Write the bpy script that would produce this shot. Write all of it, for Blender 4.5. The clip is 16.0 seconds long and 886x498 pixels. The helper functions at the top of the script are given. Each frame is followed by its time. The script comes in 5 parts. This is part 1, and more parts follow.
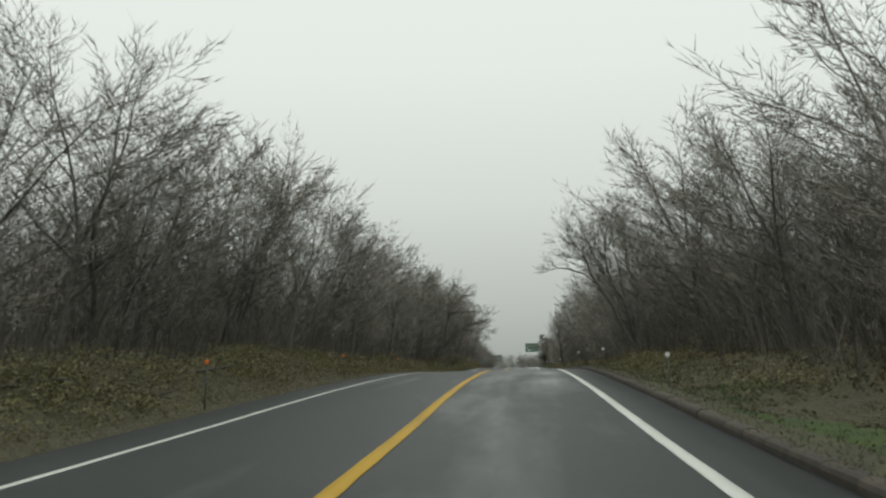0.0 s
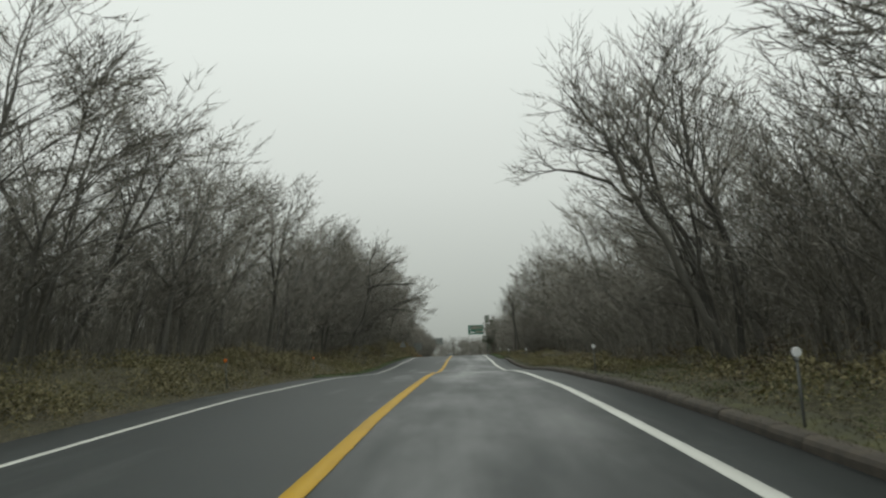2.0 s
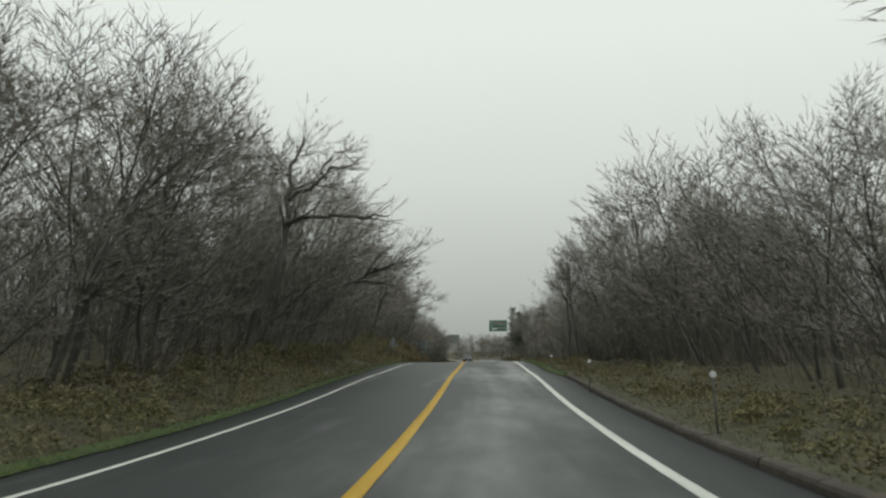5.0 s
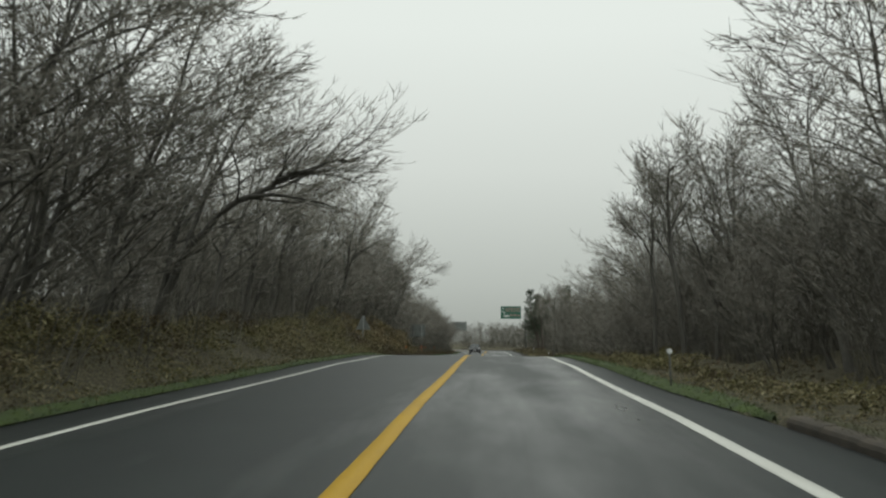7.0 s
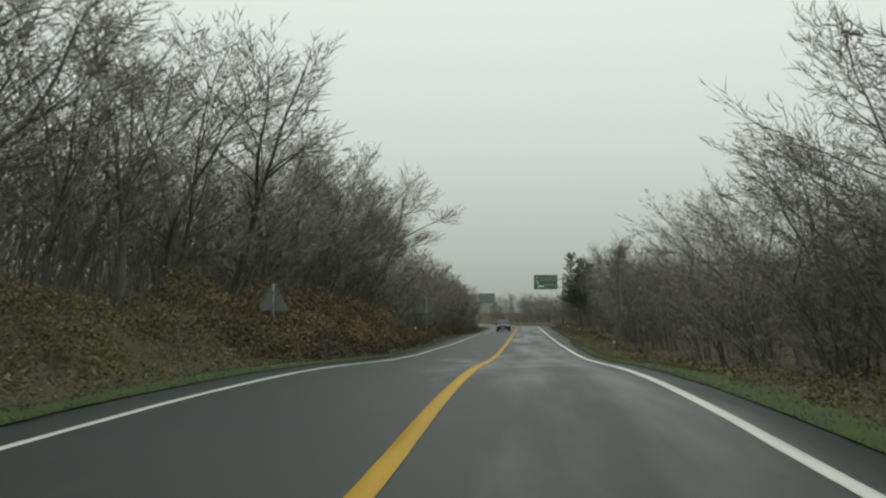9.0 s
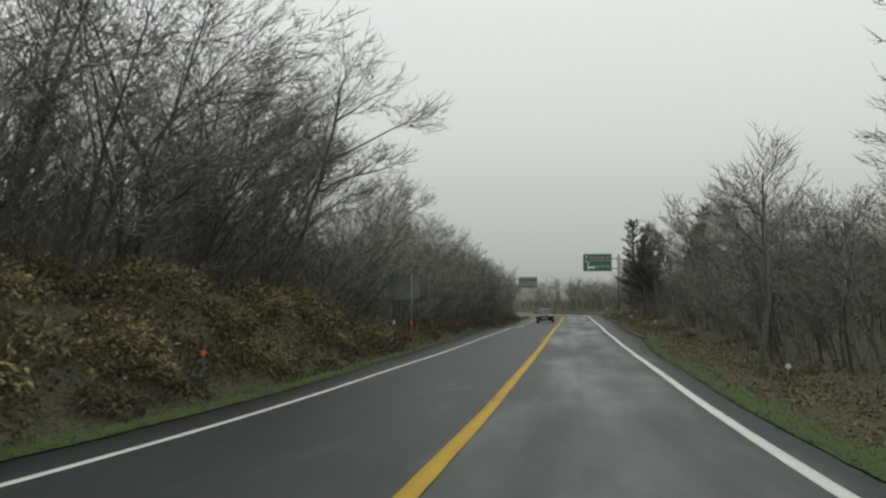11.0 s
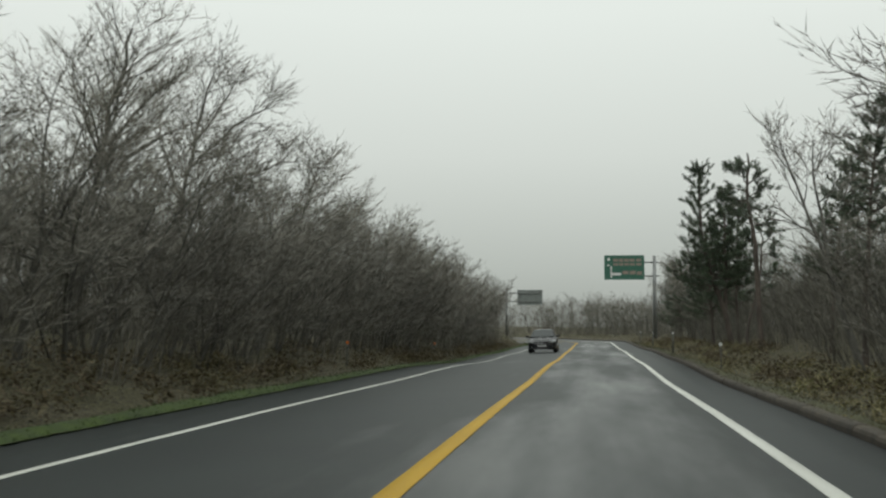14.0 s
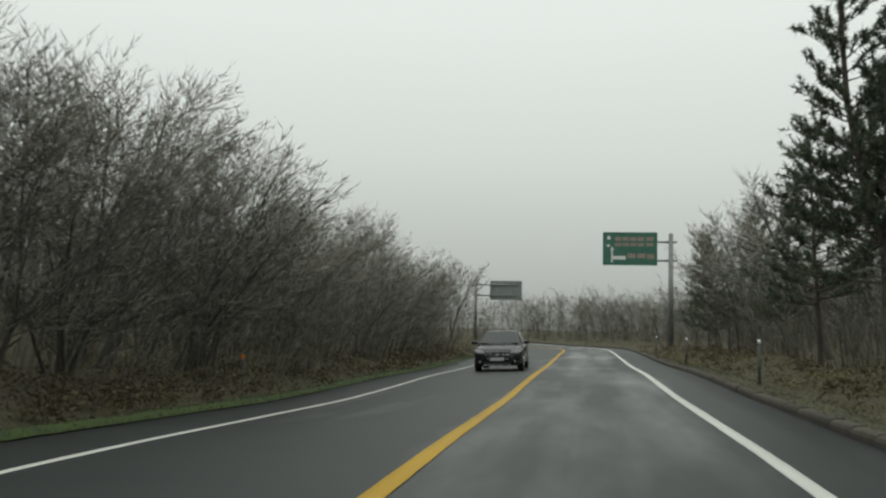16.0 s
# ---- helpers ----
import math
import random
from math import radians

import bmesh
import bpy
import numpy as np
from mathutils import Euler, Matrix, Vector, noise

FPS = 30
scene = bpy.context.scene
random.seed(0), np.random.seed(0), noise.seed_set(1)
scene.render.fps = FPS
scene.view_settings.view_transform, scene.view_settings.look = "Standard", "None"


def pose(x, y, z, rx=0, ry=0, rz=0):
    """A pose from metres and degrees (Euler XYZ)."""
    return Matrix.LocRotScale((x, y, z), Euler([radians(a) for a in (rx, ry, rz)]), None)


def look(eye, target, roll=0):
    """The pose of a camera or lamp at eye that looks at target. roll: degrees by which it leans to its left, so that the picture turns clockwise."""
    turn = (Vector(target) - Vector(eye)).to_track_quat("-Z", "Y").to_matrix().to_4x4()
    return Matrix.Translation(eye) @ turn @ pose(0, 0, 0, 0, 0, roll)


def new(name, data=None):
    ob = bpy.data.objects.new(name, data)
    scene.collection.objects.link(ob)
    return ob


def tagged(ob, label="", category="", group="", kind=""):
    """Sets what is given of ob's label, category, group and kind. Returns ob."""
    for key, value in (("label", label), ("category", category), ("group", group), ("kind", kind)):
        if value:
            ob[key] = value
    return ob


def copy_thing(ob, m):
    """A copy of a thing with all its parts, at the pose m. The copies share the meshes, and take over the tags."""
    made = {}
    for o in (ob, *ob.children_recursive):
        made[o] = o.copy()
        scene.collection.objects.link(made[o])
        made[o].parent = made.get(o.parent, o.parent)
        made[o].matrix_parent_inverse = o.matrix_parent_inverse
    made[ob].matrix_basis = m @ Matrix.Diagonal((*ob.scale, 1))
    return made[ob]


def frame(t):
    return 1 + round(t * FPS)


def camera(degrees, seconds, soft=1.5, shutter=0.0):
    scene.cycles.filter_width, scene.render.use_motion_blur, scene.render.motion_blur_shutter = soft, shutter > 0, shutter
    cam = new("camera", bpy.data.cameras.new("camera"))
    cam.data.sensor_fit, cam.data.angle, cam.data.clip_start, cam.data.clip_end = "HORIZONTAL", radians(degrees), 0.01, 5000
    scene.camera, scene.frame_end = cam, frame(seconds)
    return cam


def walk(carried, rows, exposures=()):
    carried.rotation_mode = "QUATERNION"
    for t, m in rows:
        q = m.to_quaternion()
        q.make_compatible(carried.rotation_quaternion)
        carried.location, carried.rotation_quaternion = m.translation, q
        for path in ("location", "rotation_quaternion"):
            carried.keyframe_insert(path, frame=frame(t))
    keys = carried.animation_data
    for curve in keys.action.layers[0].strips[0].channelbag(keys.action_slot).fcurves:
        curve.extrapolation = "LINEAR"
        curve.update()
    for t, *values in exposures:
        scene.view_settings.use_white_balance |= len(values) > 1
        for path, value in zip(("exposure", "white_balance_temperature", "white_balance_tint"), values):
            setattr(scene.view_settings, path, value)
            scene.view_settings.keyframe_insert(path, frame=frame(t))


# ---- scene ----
# ---------------------------------------------------------------- camera and walk
cam = camera(50.87, 16.0, soft=2.35, shutter=0.12)
PATH = [  # seconds, x, y, z, tilt, lean, turn
    (0.0, 1.701, 0.000, 0.572, 7.648, 1.431, 4.836),
    (0.5, 1.563, 6.270, 0.717, 6.692, 1.581, 3.573),
    (1.0, 1.426, 12.540, 0.972, 6.074, 0.790, 2.053),
    (1.5, 1.343, 18.811, 1.214, 6.646, 1.511, 1.955),
    (2.0, 1.319, 25.081, 1.443, 6.435, 2.009, 1.244),
    (2.5, 1.248, 31.351, 1.627, 5.738, 1.754, 1.187),
    (3.0, 1.308, 37.621, 1.809, 5.469, 1.243, 1.411),
    (4.25, 1.319, 53.296, 1.968, 6.016, 0.966, 2.041),
    (5.5, 1.329, 68.972, 1.859, 6.564, 0.688, 2.671),
    (6.0, 1.242, 75.242, 1.774, 6.861, 0.816, 2.997),
    (6.5, 1.240, 81.512, 1.824, 6.034, -0.357, 4.787),
    (7.0, 1.081, 87.782, 1.840, 5.640, -0.546, 2.983),
    (7.5, 1.004, 94.053, 1.968, 6.273, -0.568, 2.938),
    (8.0, 0.964, 100.323, 2.189, 7.778, -0.678, 2.754),
    (8.5, 1.092, 106.593, 2.282, 4.074, -0.218, 4.292),
    (9.3, 1.140, 116.625, 2.426, 3.848, -0.148, 5.167),
    (10.2, 1.242, 127.912, 2.475, 3.366, 0.002, 7.037),
    (11.0, 1.290, 137.944, 2.271, 3.140, 0.073, 7.912),
    (11.5, 1.329, 144.214, 2.061, 2.779, -0.291, 9.011),
    (12.0, 1.343, 150.484, 1.904, 3.101, -0.565, 9.108),
    (12.5, 1.398, 156.754, 1.791, 4.262, -0.792, 8.803),
    (13.0, 1.391, 163.025, 1.732, 5.455, -0.250, 9.345),
    (13.5, 1.483, 169.295, 1.647, 4.746, -0.433, 10.047),
    (14.0, 1.527, 175.565, 1.595, 4.706, -0.364, 9.045),
    (14.5, 1.574, 181.835, 1.522, 3.989, -0.334, 9.396),
    (15.0, 1.576, 188.105, 1.506, 4.361, -0.098, 9.135),
    (15.5, 1.563, 194.375, 1.463, 5.265, -0.107, 8.450),
    (16.0, 1.560, 200.646, 1.475, 4.806, -1.229, 8.633),
]
walk(cam, [(t, pose(x, y, z, 90 + p, r, w)) for t, x, y, z, p, r, w in PATH], exposures=[(0.0, 0.0), (16.0, 0.0)])

# ---------------------------------------------------------------- overcast sky
world = bpy.data.worlds.new("overcast")
scene.world = world
world.use_nodes = True
wn, wl = world.node_tree.nodes, world.node_tree.links
wn.clear()
w_out, w_bg = wn.new("ShaderNodeOutputWorld"), wn.new("ShaderNodeBackground")
w_co, w_sep, w_ramp = wn.new("ShaderNodeTexCoord"), wn.new("ShaderNodeSeparateXYZ"), wn.new("ShaderNodeValToRGB")
wl.new(w_co.outputs["Generated"], w_sep.inputs[0])
wl.new(w_sep.outputs["Z"], w_ramp.inputs[0])
w_ramp.color_ramp.elements[0].position, w_ramp.color_ramp.elements[0].color = 0.0, (0.33, 0.355, 0.325, 1)
w_ramp.color_ramp.elements[1].position, w_ramp.color_ramp.elements[1].color = 1.0, (0.885, 0.945, 0.90, 1)
for p, c in ((0.06, (0.445, 0.478, 0.442)), (0.18, (0.625, 0.665, 0.625)), (0.32, (0.75, 0.80, 0.757))):
    e = w_ramp.color_ramp.elements.new(p)
    e.color = (*c, 1)
wl.new(w_ramp.outputs[0], w_bg.inputs[0])
w_bg.inputs[1].default_value = 1.04
wl.new(w_bg.outputs[0], w_out.inputs[0])
sun_data = bpy.data.lights.new("sun", "SUN")
sun_data.energy, sun_data.angle, sun_data.color = 0.5, radians(60), (1.0, 0.98, 0.95)
sun = new("sun", sun_data)
sun.matrix_world = look((0, 0, 60), (8, 20, 0))

# ---------------------------------------------------------------- materials


def material(name):
    m = bpy.data.materials.new(name)
    m.use_nodes = True
    n = m.node_tree.nodes
    return m, n, m.node_tree.links, n["Principled BSDF"]


def nd(n, kind, **values):
    node = n.new("ShaderNode" + kind)
    for key, value in values.items():
        node.inputs[key.replace("_", " ")].default_value = value
    return node


def ramp(n, l, source, stops):
    node = n.new("ShaderNodeValToRGB")
    els = node.color_ramp.elements
    els[0].position, els[0].color = stops[0][0], (*stops[0][1], 1)
    els[1].position, els[1].color = stops[-1][0], (*stops[-1][1], 1)
    for p, c in stops[1:-1]:
        els.new(p).color = (*c, 1)
    l.new(source, node.inputs[0])
    return node.outputs[0]


def grey(v):
    return (v, v, v)


def mixed(n, l, fac, a, b, how="MIX"):
    node = n.new("ShaderNodeMix")
    node.data_type, node.blend_type = "RGBA", how
    for socket, value in ((node.inputs[0], fac), (node.inputs[6], a), (node.inputs[7], b)):
        if hasattr(value, "is_output"):
            l.new(value, socket)
        elif isinstance(value, tuple):
            socket.default_value = (*value, 1)
        else:
            socket.default_value = value
    return node.outputs[2]


def bumped(n, l, bsdf, height, strength, distance):
    b = nd(n, "Bump", Strength=strength, Distance=distance)
    l.new(height, b.inputs["Height"])
    l.new(b.outputs[0], bsdf.inputs["Normal"])


def coords(n, l, scale, kind="Object"):
    co, mp = n.new("ShaderNodeTexCoord"), n.new("ShaderNodeMapping")
    mp.inputs["Scale"].default_value = scale
    l.new(co.outputs[kind], mp.inputs[0])
    return mp.outputs[0]


def noise_node(n, l, vector, scale, detail=4.0, rough=0.55):
    node = nd(n, "TexNoise", Scale=scale, Detail=detail, Roughness=rough)
    l.new(vector, node.inputs["Vector"])
    return node.outputs["Fac"]


def surface(name, a, b, rough=0.8, scale=6.0, bump=0.4, depth=0.01, fine=60.0, random_by="", spread=0.35, metal=0.0, stretch=(1, 1, 1)):
    """A worn surface between two colours, with stains, grain and relief."""
    m, n, l, bsdf = material(name)
    v = coords(n, l, stretch)
    big, small = noise_node(n, l, v, scale), noise_node(n, l, v, fine, 3)
    col = ramp(n, l, big, ((0.32, a), (0.68, b)))
    col = mixed(n, l, 0.55, col, ramp(n, l, small, ((0.3, grey(0.55)), (0.7, grey(1.15)))), "MULTIPLY")
    if random_by:
        if random_by == "island":
            src = n.new("ShaderNodeNewGeometry").outputs["Random Per Island"]
        else:
            src = n.new("ShaderNodeObjectInfo").outputs["Random"]
        col = mixed(n, l, 1.0, col, ramp(n, l, src, ((0.0, grey(1 - spread)), (1.0, grey(1 + spread)))), "MULTIPLY")
    l.new(col, bsdf.inputs["Base Color"])
    l.new(ramp(n, l, big, ((0.3, grey(rough - 0.08)), (0.7, grey(min(1, rough + 0.1))))), bsdf.inputs["Roughness"])
    bsdf.inputs["Metallic"].default_value = metal
    if bump:
        bumped(n, l, bsdf, small, bump, depth)
    return m


def leafy(name, stops):
    """Withered leaves, each of its own colour, with blotches on every leaf and in wide drifts."""
    m, n, l, bsdf = material(name)
    v = coords(n, l, (1, 1, 1))
    pick = n.new("ShaderNodeNewGeometry").outputs["Random Per Island"]
    drift, blotch = noise_node(n, l, v, 0.5, 4), noise_node(n, l, v, 28, 3)
    col = ramp(n, l, pick, stops)
    col = mixed(n, l, ramp(n, l, drift, ((0.45, grey(0)), (0.62, grey(0.7)))), col, mixed(n, l, 1.0, col, (0.84, 0.90, 0.66), "MULTIPLY"))
    col = mixed(n, l, 0.6, col, ramp(n, l, blotch, ((0.3, grey(0.55)), (0.7, grey(1.2)))), "MULTIPLY")
    l.new(col, bsdf.inputs["Base Color"])
    bsdf.inputs["Roughness"].default_value = 0.72
    bsdf.inputs["Specular IOR Level"].default_value = 0.3
    return m


def asphalt():
    m, n, l, bsdf = material("damp_asphalt")
    v = coords(n, l, (1, 1, 1))
    long_v = coords(n, l, (0.42, 0.085, 1))
    grain, patch = noise_node(n, l, v, 160, 2), noise_node(n, l, long_v, 1.0, 5, 0.6)
    streak = noise_node(n, l, coords(n, l, (0.9, 0.045, 1)), 1.0, 4, 0.5)
    wet = mixed(n, l, 0.38, patch, streak)
    # the lane on the near side of the yellow line is wetter than the other
    sep = n.new("ShaderNodeSeparateXYZ")
    l.new(v, sep.inputs[0])
    lane = nd(n, "MapRange", From_Min=-1.5, From_Max=1.2, To_Min=-0.12, To_Max=0.032)
    l.new(sep.outputs["X"], lane.inputs[0])
    edge = nd(n, "MapRange", From_Min=2.9, From_Max=3.9, To_Min=0.0, To_Max=-0.16)
    l.new(sep.outputs["X"], edge.inputs[0])
    add = n.new("ShaderNodeMath")
    l.new(wet, add.inputs[0]), l.new(lane.outputs[0], add.inputs[1])
    add2 = n.new("ShaderNodeMath")
    l.new(add.outputs[0], add2.inputs[0]), l.new(edge.outputs[0], add2.inputs[1])
    damp = ramp(n, l, add2.outputs[0], ((0.45, grey(0)), (0.70, grey(1))))
    dry = ramp(n, l, grain, ((0.3, (0.0100, 0.0142, 0.0130)), (0.7, (0.0225, 0.0300, 0.0275))))
    stain = ramp(n, l, noise_node(n, l, v, 0.7, 5), ((0.3, grey(0.8)), (0.7, grey(1.15))))
    col = mixed(n, l, 1.0, dry, stain, "MULTIPLY")
    wander = nd(n, "MapRange", To_Min=1.30, To_Max=1.50)
    l.new(noise_node(n, l, coords(n, l, (0, 0.25, 0)), 1.0, 5, 0.7), wander.inputs[0])
    away, width = n.new("ShaderNodeMath"), n.new("ShaderNodeMath")
    away.operation, width.operation = "SUBTRACT", "ABSOLUTE"
    l.new(sep.outputs["X"], away.inputs[0]), l.new(wander.outputs[0], away.inputs[1]), l.new(away.outputs[0], width.inputs[0])
    col = mixed(n, l, 1.0, col, ramp(n, l, width.outputs[0], ((0.006, grey(0.55)), (0.02, grey(1)))), "MULTIPLY")
    l.new(mixed(n, l, damp, col, mixed(n, l, 1.0, col, grey(0.8), "MULTIPLY")), bsdf.inputs["Base Color"])
    l.new(mixed(n, l, damp, grey(0.52), grey(0.25)), bsdf.inputs["Roughness"])
    l.new(mixed(n, l, damp, grey(0.32), grey(0.72)), bsdf.inputs["Specular IOR Level"])
    bumped(n, l, bsdf, grain, 0.35, 0.004)
    return m


def paint(name, a, b, worn):
    m, n, l, bsdf = material(name)
    v = coords(n, l, (1, 1, 1))
    wear = mixed(n, l, 0.5, noise_node(n, l, v, 55, 4, 0.7), noise_node(n, l, coords(n, l, (1, 0.3, 1)), 1.2, 4))
    col = ramp(n, l, wear, ((worn - 0.05, (0.075, 0.075, 0.07)), (worn + 0.05, b), (0.75, a)))
    l.new(col, bsdf.inputs["Base Color"])
    bsdf.inputs["Roughness"].default_value = 0.58
    bsdf.inputs["Specular IOR Level"].default_value = 0.22
    bumped(n, l, bsdf, wear, 0.3, 0.003)
    return m


def soil():
    m, n, l, bsdf = material("leaf_litter")
    v = coords(n, l, (1, 1, 1))
    warp = nd(n, "TexNoise", Scale=5.0, Detail=3.0)
    l.new(v, warp.inputs["Vector"])
    bent = n.new("ShaderNodeVectorMath")
    bent.operation = "MULTIPLY_ADD"
    bent.inputs[1].default_value = (0.22, 0.22, 0.22)
    l.new(warp.outputs["Color"], bent.inputs[0]), l.new(v, bent.inputs[2])
    leaf = nd(n, "TexVoronoi", Scale=24.0)
    l.new(bent.outputs[0], leaf.inputs["Vector"])
    pick = n.new("ShaderNodeSeparateColor")
    l.new(leaf.outputs["Color"], pick.inputs[0])
    fine, big = noise_node(n, l, v, 40, 3, 0.7), noise_node(n, l, v, 0.4, 4)
    col = ramp(n, l, pick.outputs[0], ((0.0, (0.038, 0.034, 0.020)), (0.4, (0.080, 0.072, 0.038)), (0.75, (0.112, 0.099, 0.052)), (1.0, (0.18, 0.157, 0.092))))
    col = mixed(n, l, ramp(n, l, big, ((0.45, grey(0)), (0.65, grey(0.5)))), col, mixed(n, l, 1.0, col, (0.82, 0.92, 0.62), "MULTIPLY"))
    col = mixed(n, l, 0.6, col, ramp(n, l, fine, ((0.3, grey(0.45)), (0.7, grey(1.25)))), "MULTIPLY")
    l.new(col, bsdf.inputs["Base Color"])
    bsdf.inputs["Roughness"].default_value = 0.9
    bumped(n, l, bsdf, leaf.outputs["Distance"], 1.0, 0.06)
    return m


M_ASPHALT = asphalt()
M_WHITE = paint("white_road_paint", (0.68, 0.69, 0.64), (0.53, 0.535, 0.49), 0.31)
M_YELLOW = paint("yellow_road_paint", (0.52, 0.315, 0.010), (0.40, 0.24, 0.014), 0.35)
M_SOIL = soil()
M_BARK = surface("grey_bark", (0.060, 0.058, 0.049), (0.150, 0.145, 0.125), 0.85, 2.2, 0.8, 0.02, 30, "object", 0.25, stretch=(1, 1, 0.3))
M_TWIG = surface("brown_twigs", (0.154, 0.146, 0.123), (0.282, 0.269, 0.229), 0.85, 1.1, 0, 0, 20, "object", 0.25)
M_SHRUB = surface("dark_brush", (0.087, 0.082, 0.067), (0.190, 0.181, 0.149), 0.85, 0.8, 0, 0, 20, "island", 0.3)
M_DEAD = leafy("dry_bamboo_grass", ((0.0, (0.071, 0.066, 0.034)), (0.28, (0.119, 0.109, 0.052)), (0.52, (0.171, 0.150, 0.072)), (0.76, (0.228, 0.198, 0.103)), (1.0, (0.323, 0.29, 0.18))))
M_GOLD = leafy("golden_bamboo_grass", ((0.0, (0.050, 0.039, 0.023)), (0.25, (0.121, 0.094, 0.048)), (0.5, (0.202, 0.157, 0.079)), (0.75, (0.297, 0.233, 0.128)), (1.0, (0.414, 0.343, 0.220))))
M_FERN = leafy("withered_undergrowth", ((0.0, (0.045, 0.036, 0.022)), (0.4, (0.090, 0.068, 0.040)), (0.75, (0.115, 0.098, 0.05)), (1.0, (0.185, 0.147, 0.095))))
M_TURF = surface("mossy_turf", (0.022, 0.040, 0.006), (0.056, 0.088, 0.014), 0.9, 3.0, 0.3, 0.01, 45)
M_MOSS = surface("brown_moss", (0.034, 0.034, 0.016), (0.085, 0.086, 0.036), 0.9, 2.0, 0.3, 0.01, 45)
M_GRASS = surface("wet_green_grass", (0.034, 0.056, 0.012), (0.072, 0.104, 0.026), 0.7, 0.6, 0, 0, 9, "island", 0.4)
M_NEEDLE = surface("pine_needles", (0.052, 0.078, 0.050), (0.105, 0.138, 0.082), 0.7, 1.5, 0, 0, 14, "island", 0.4)
M_PINEBARK = surface("pine_bark", (0.060, 0.050, 0.042), (0.145, 0.120, 0.100), 0.9, 4, 0.9, 0.02, 22, stretch=(1, 1, 0.35))
M_KERB = surface("mossy_concrete", (0.034, 0.029, 0.021), (0.088, 0.074, 0.055), 0.85, 3.0, 0.5, 0.01, 70, "object", 0.2)
M_STEEL = surface("galvanised_steel", (0.20, 0.21, 0.205), (0.29, 0.30, 0.295), 0.5, 3, 0.1, 0.002, 60, metal=0.6)
M_POST = surface("weathered_grey_post", (0.05, 0.056, 0.05), (0.095, 0.10, 0.09), 0.6, 5, 0.15, 0.003, 50)
M_DARKPOST = surface("dark_green_post", (0.035, 0.04, 0.035), (0.07, 0.08, 0.07), 0.5, 5, 0.15, 0.003, 50)
M_WHITEREF = surface("white_reflector", (0.72, 0.74, 0.74), (0.82, 0.84, 0.84), 0.3, 8, 0.05, 0.001, 90)
M_ORANGE = surface("orange_reflector", (0.75, 0.16, 0.02), (0.85, 0.23, 0.03), 0.35, 8, 0.05, 0.001, 90)
M_RED = surface("red_reflective_band", (0.36, 0.03, 0.025), (0.48, 0.05, 0.035), 0.4, 8, 0.05, 0.001, 90)
M_SIGNBACK = surface("grey_sign_back", (0.19, 0.21, 0.20), (0.27, 0.295, 0.28), 0.5, 2.5, 0.05, 0.002, 40, metal=0.3)
M_SIGNGREEN = surface("green_sign_sheet", (0.030, 0.125, 0.085), (0.048, 0.165, 0.115), 0.4, 2, 0.0, 0, 30)
M_SIGNWHITE = surface("white_sign_letters", (0.70, 0.72, 0.70), (0.80, 0.82, 0.80), 0.4, 4, 0, 0, 30)
# red lettering greyed in its base colour to stand in for haze
M_SIGNRED = surface("haze_dulled_red_letters", (0.25, 0.20, 0.165), (0.33, 0.26, 0.215), 0.5, 4, 0, 0, 30)
M_CAR = surface("black_car_paint", (0.012, 0.013, 0.015), (0.02, 0.021, 0.024), 0.22, 3, 0, 0, 40)
M_TYRE = surface("tyre_rubber", (0.012, 0.012, 0.012), (0.022, 0.022, 0.022), 0.8, 8, 0.2, 0.004, 60)
M_CHROME = surface("chrome_trim", (0.55, 0.56, 0.57), (0.68, 0.69, 0.70), 0.25, 6, 0, 0, 50, metal=1.0)
M_LAMP = surface("headlamp_lens", (0.26, 0.275, 0.275), (0.38, 0.395, 0.395), 0.12, 6, 0, 0, 40)
M_PLATE = surface("plate_white", (0.42, 0.43, 0.42), (0.50, 0.51, 0.50), 0.4, 6, 0, 0, 40)
M_GRILLE = surface("dark_grille", (0.008, 0.008, 0.009), (0.016, 0.016, 0.017), 0.5, 8, 0, 0, 40)


def glass():
    m, n, l, bsdf = material("car_glass")
    bsdf.inputs["Base Color"].default_value = (0.035, 0.042, 0.042, 1)
    bsdf.inputs["Roughness"].default_value = 0.06
    return m


M_GLASS = glass()

# ---------------------------------------------------------------- mesh helpers


def mesh_of(name, verts, faces, smooth=False):
    """A mesh from arrays of corners and of faces that all have the same number of corners."""
    verts, faces = np.asarray(verts, dtype=np.float32), np.asarray(faces, dtype=np.int32)
    me = bpy.data.meshes.new(name)
    k = faces.shape[1]
    me.vertices.add(len(verts)), me.loops.add(faces.size), me.polygons.add(len(faces))
    me.vertices.foreach_set("co", verts.ravel())
    me.loops.foreach_set("vertex_index", faces.ravel())
    me.polygons.foreach_set("loop_start", np.arange(0, faces.size, k, dtype=np.int32))
    me.polygons.foreach_set("loop_total", np.full(len(faces), k, dtype=np.int32))
    if smooth:
        me.polygons.foreach_set("use_smooth", np.ones(len(faces), dtype=bool))
    me.update(calc_edges=True)
    return me


def put(name, me, mat, parent=None, label="", at=None):
    me.materials.clear()
    me.materials.append(mat)
    ob = new(name, me)
    if parent is not None:
        ob.parent = parent
    if at is not None:
        ob.matrix_basis = at
    if label:
        ob["label"] = label
    return ob


def part(name, bm, mat, parent, label="", at=None, smooth=False):
    """One mesh object under a thing or a part."""
    me = bpy.data.meshes.new(name)
    bm.to_mesh(me)
    bm.free()
    if smooth:
        me.polygons.foreach_set("use_smooth", np.ones(len(me.polygons), dtype=bool))
    return put(name, me, mat, parent, label, at)


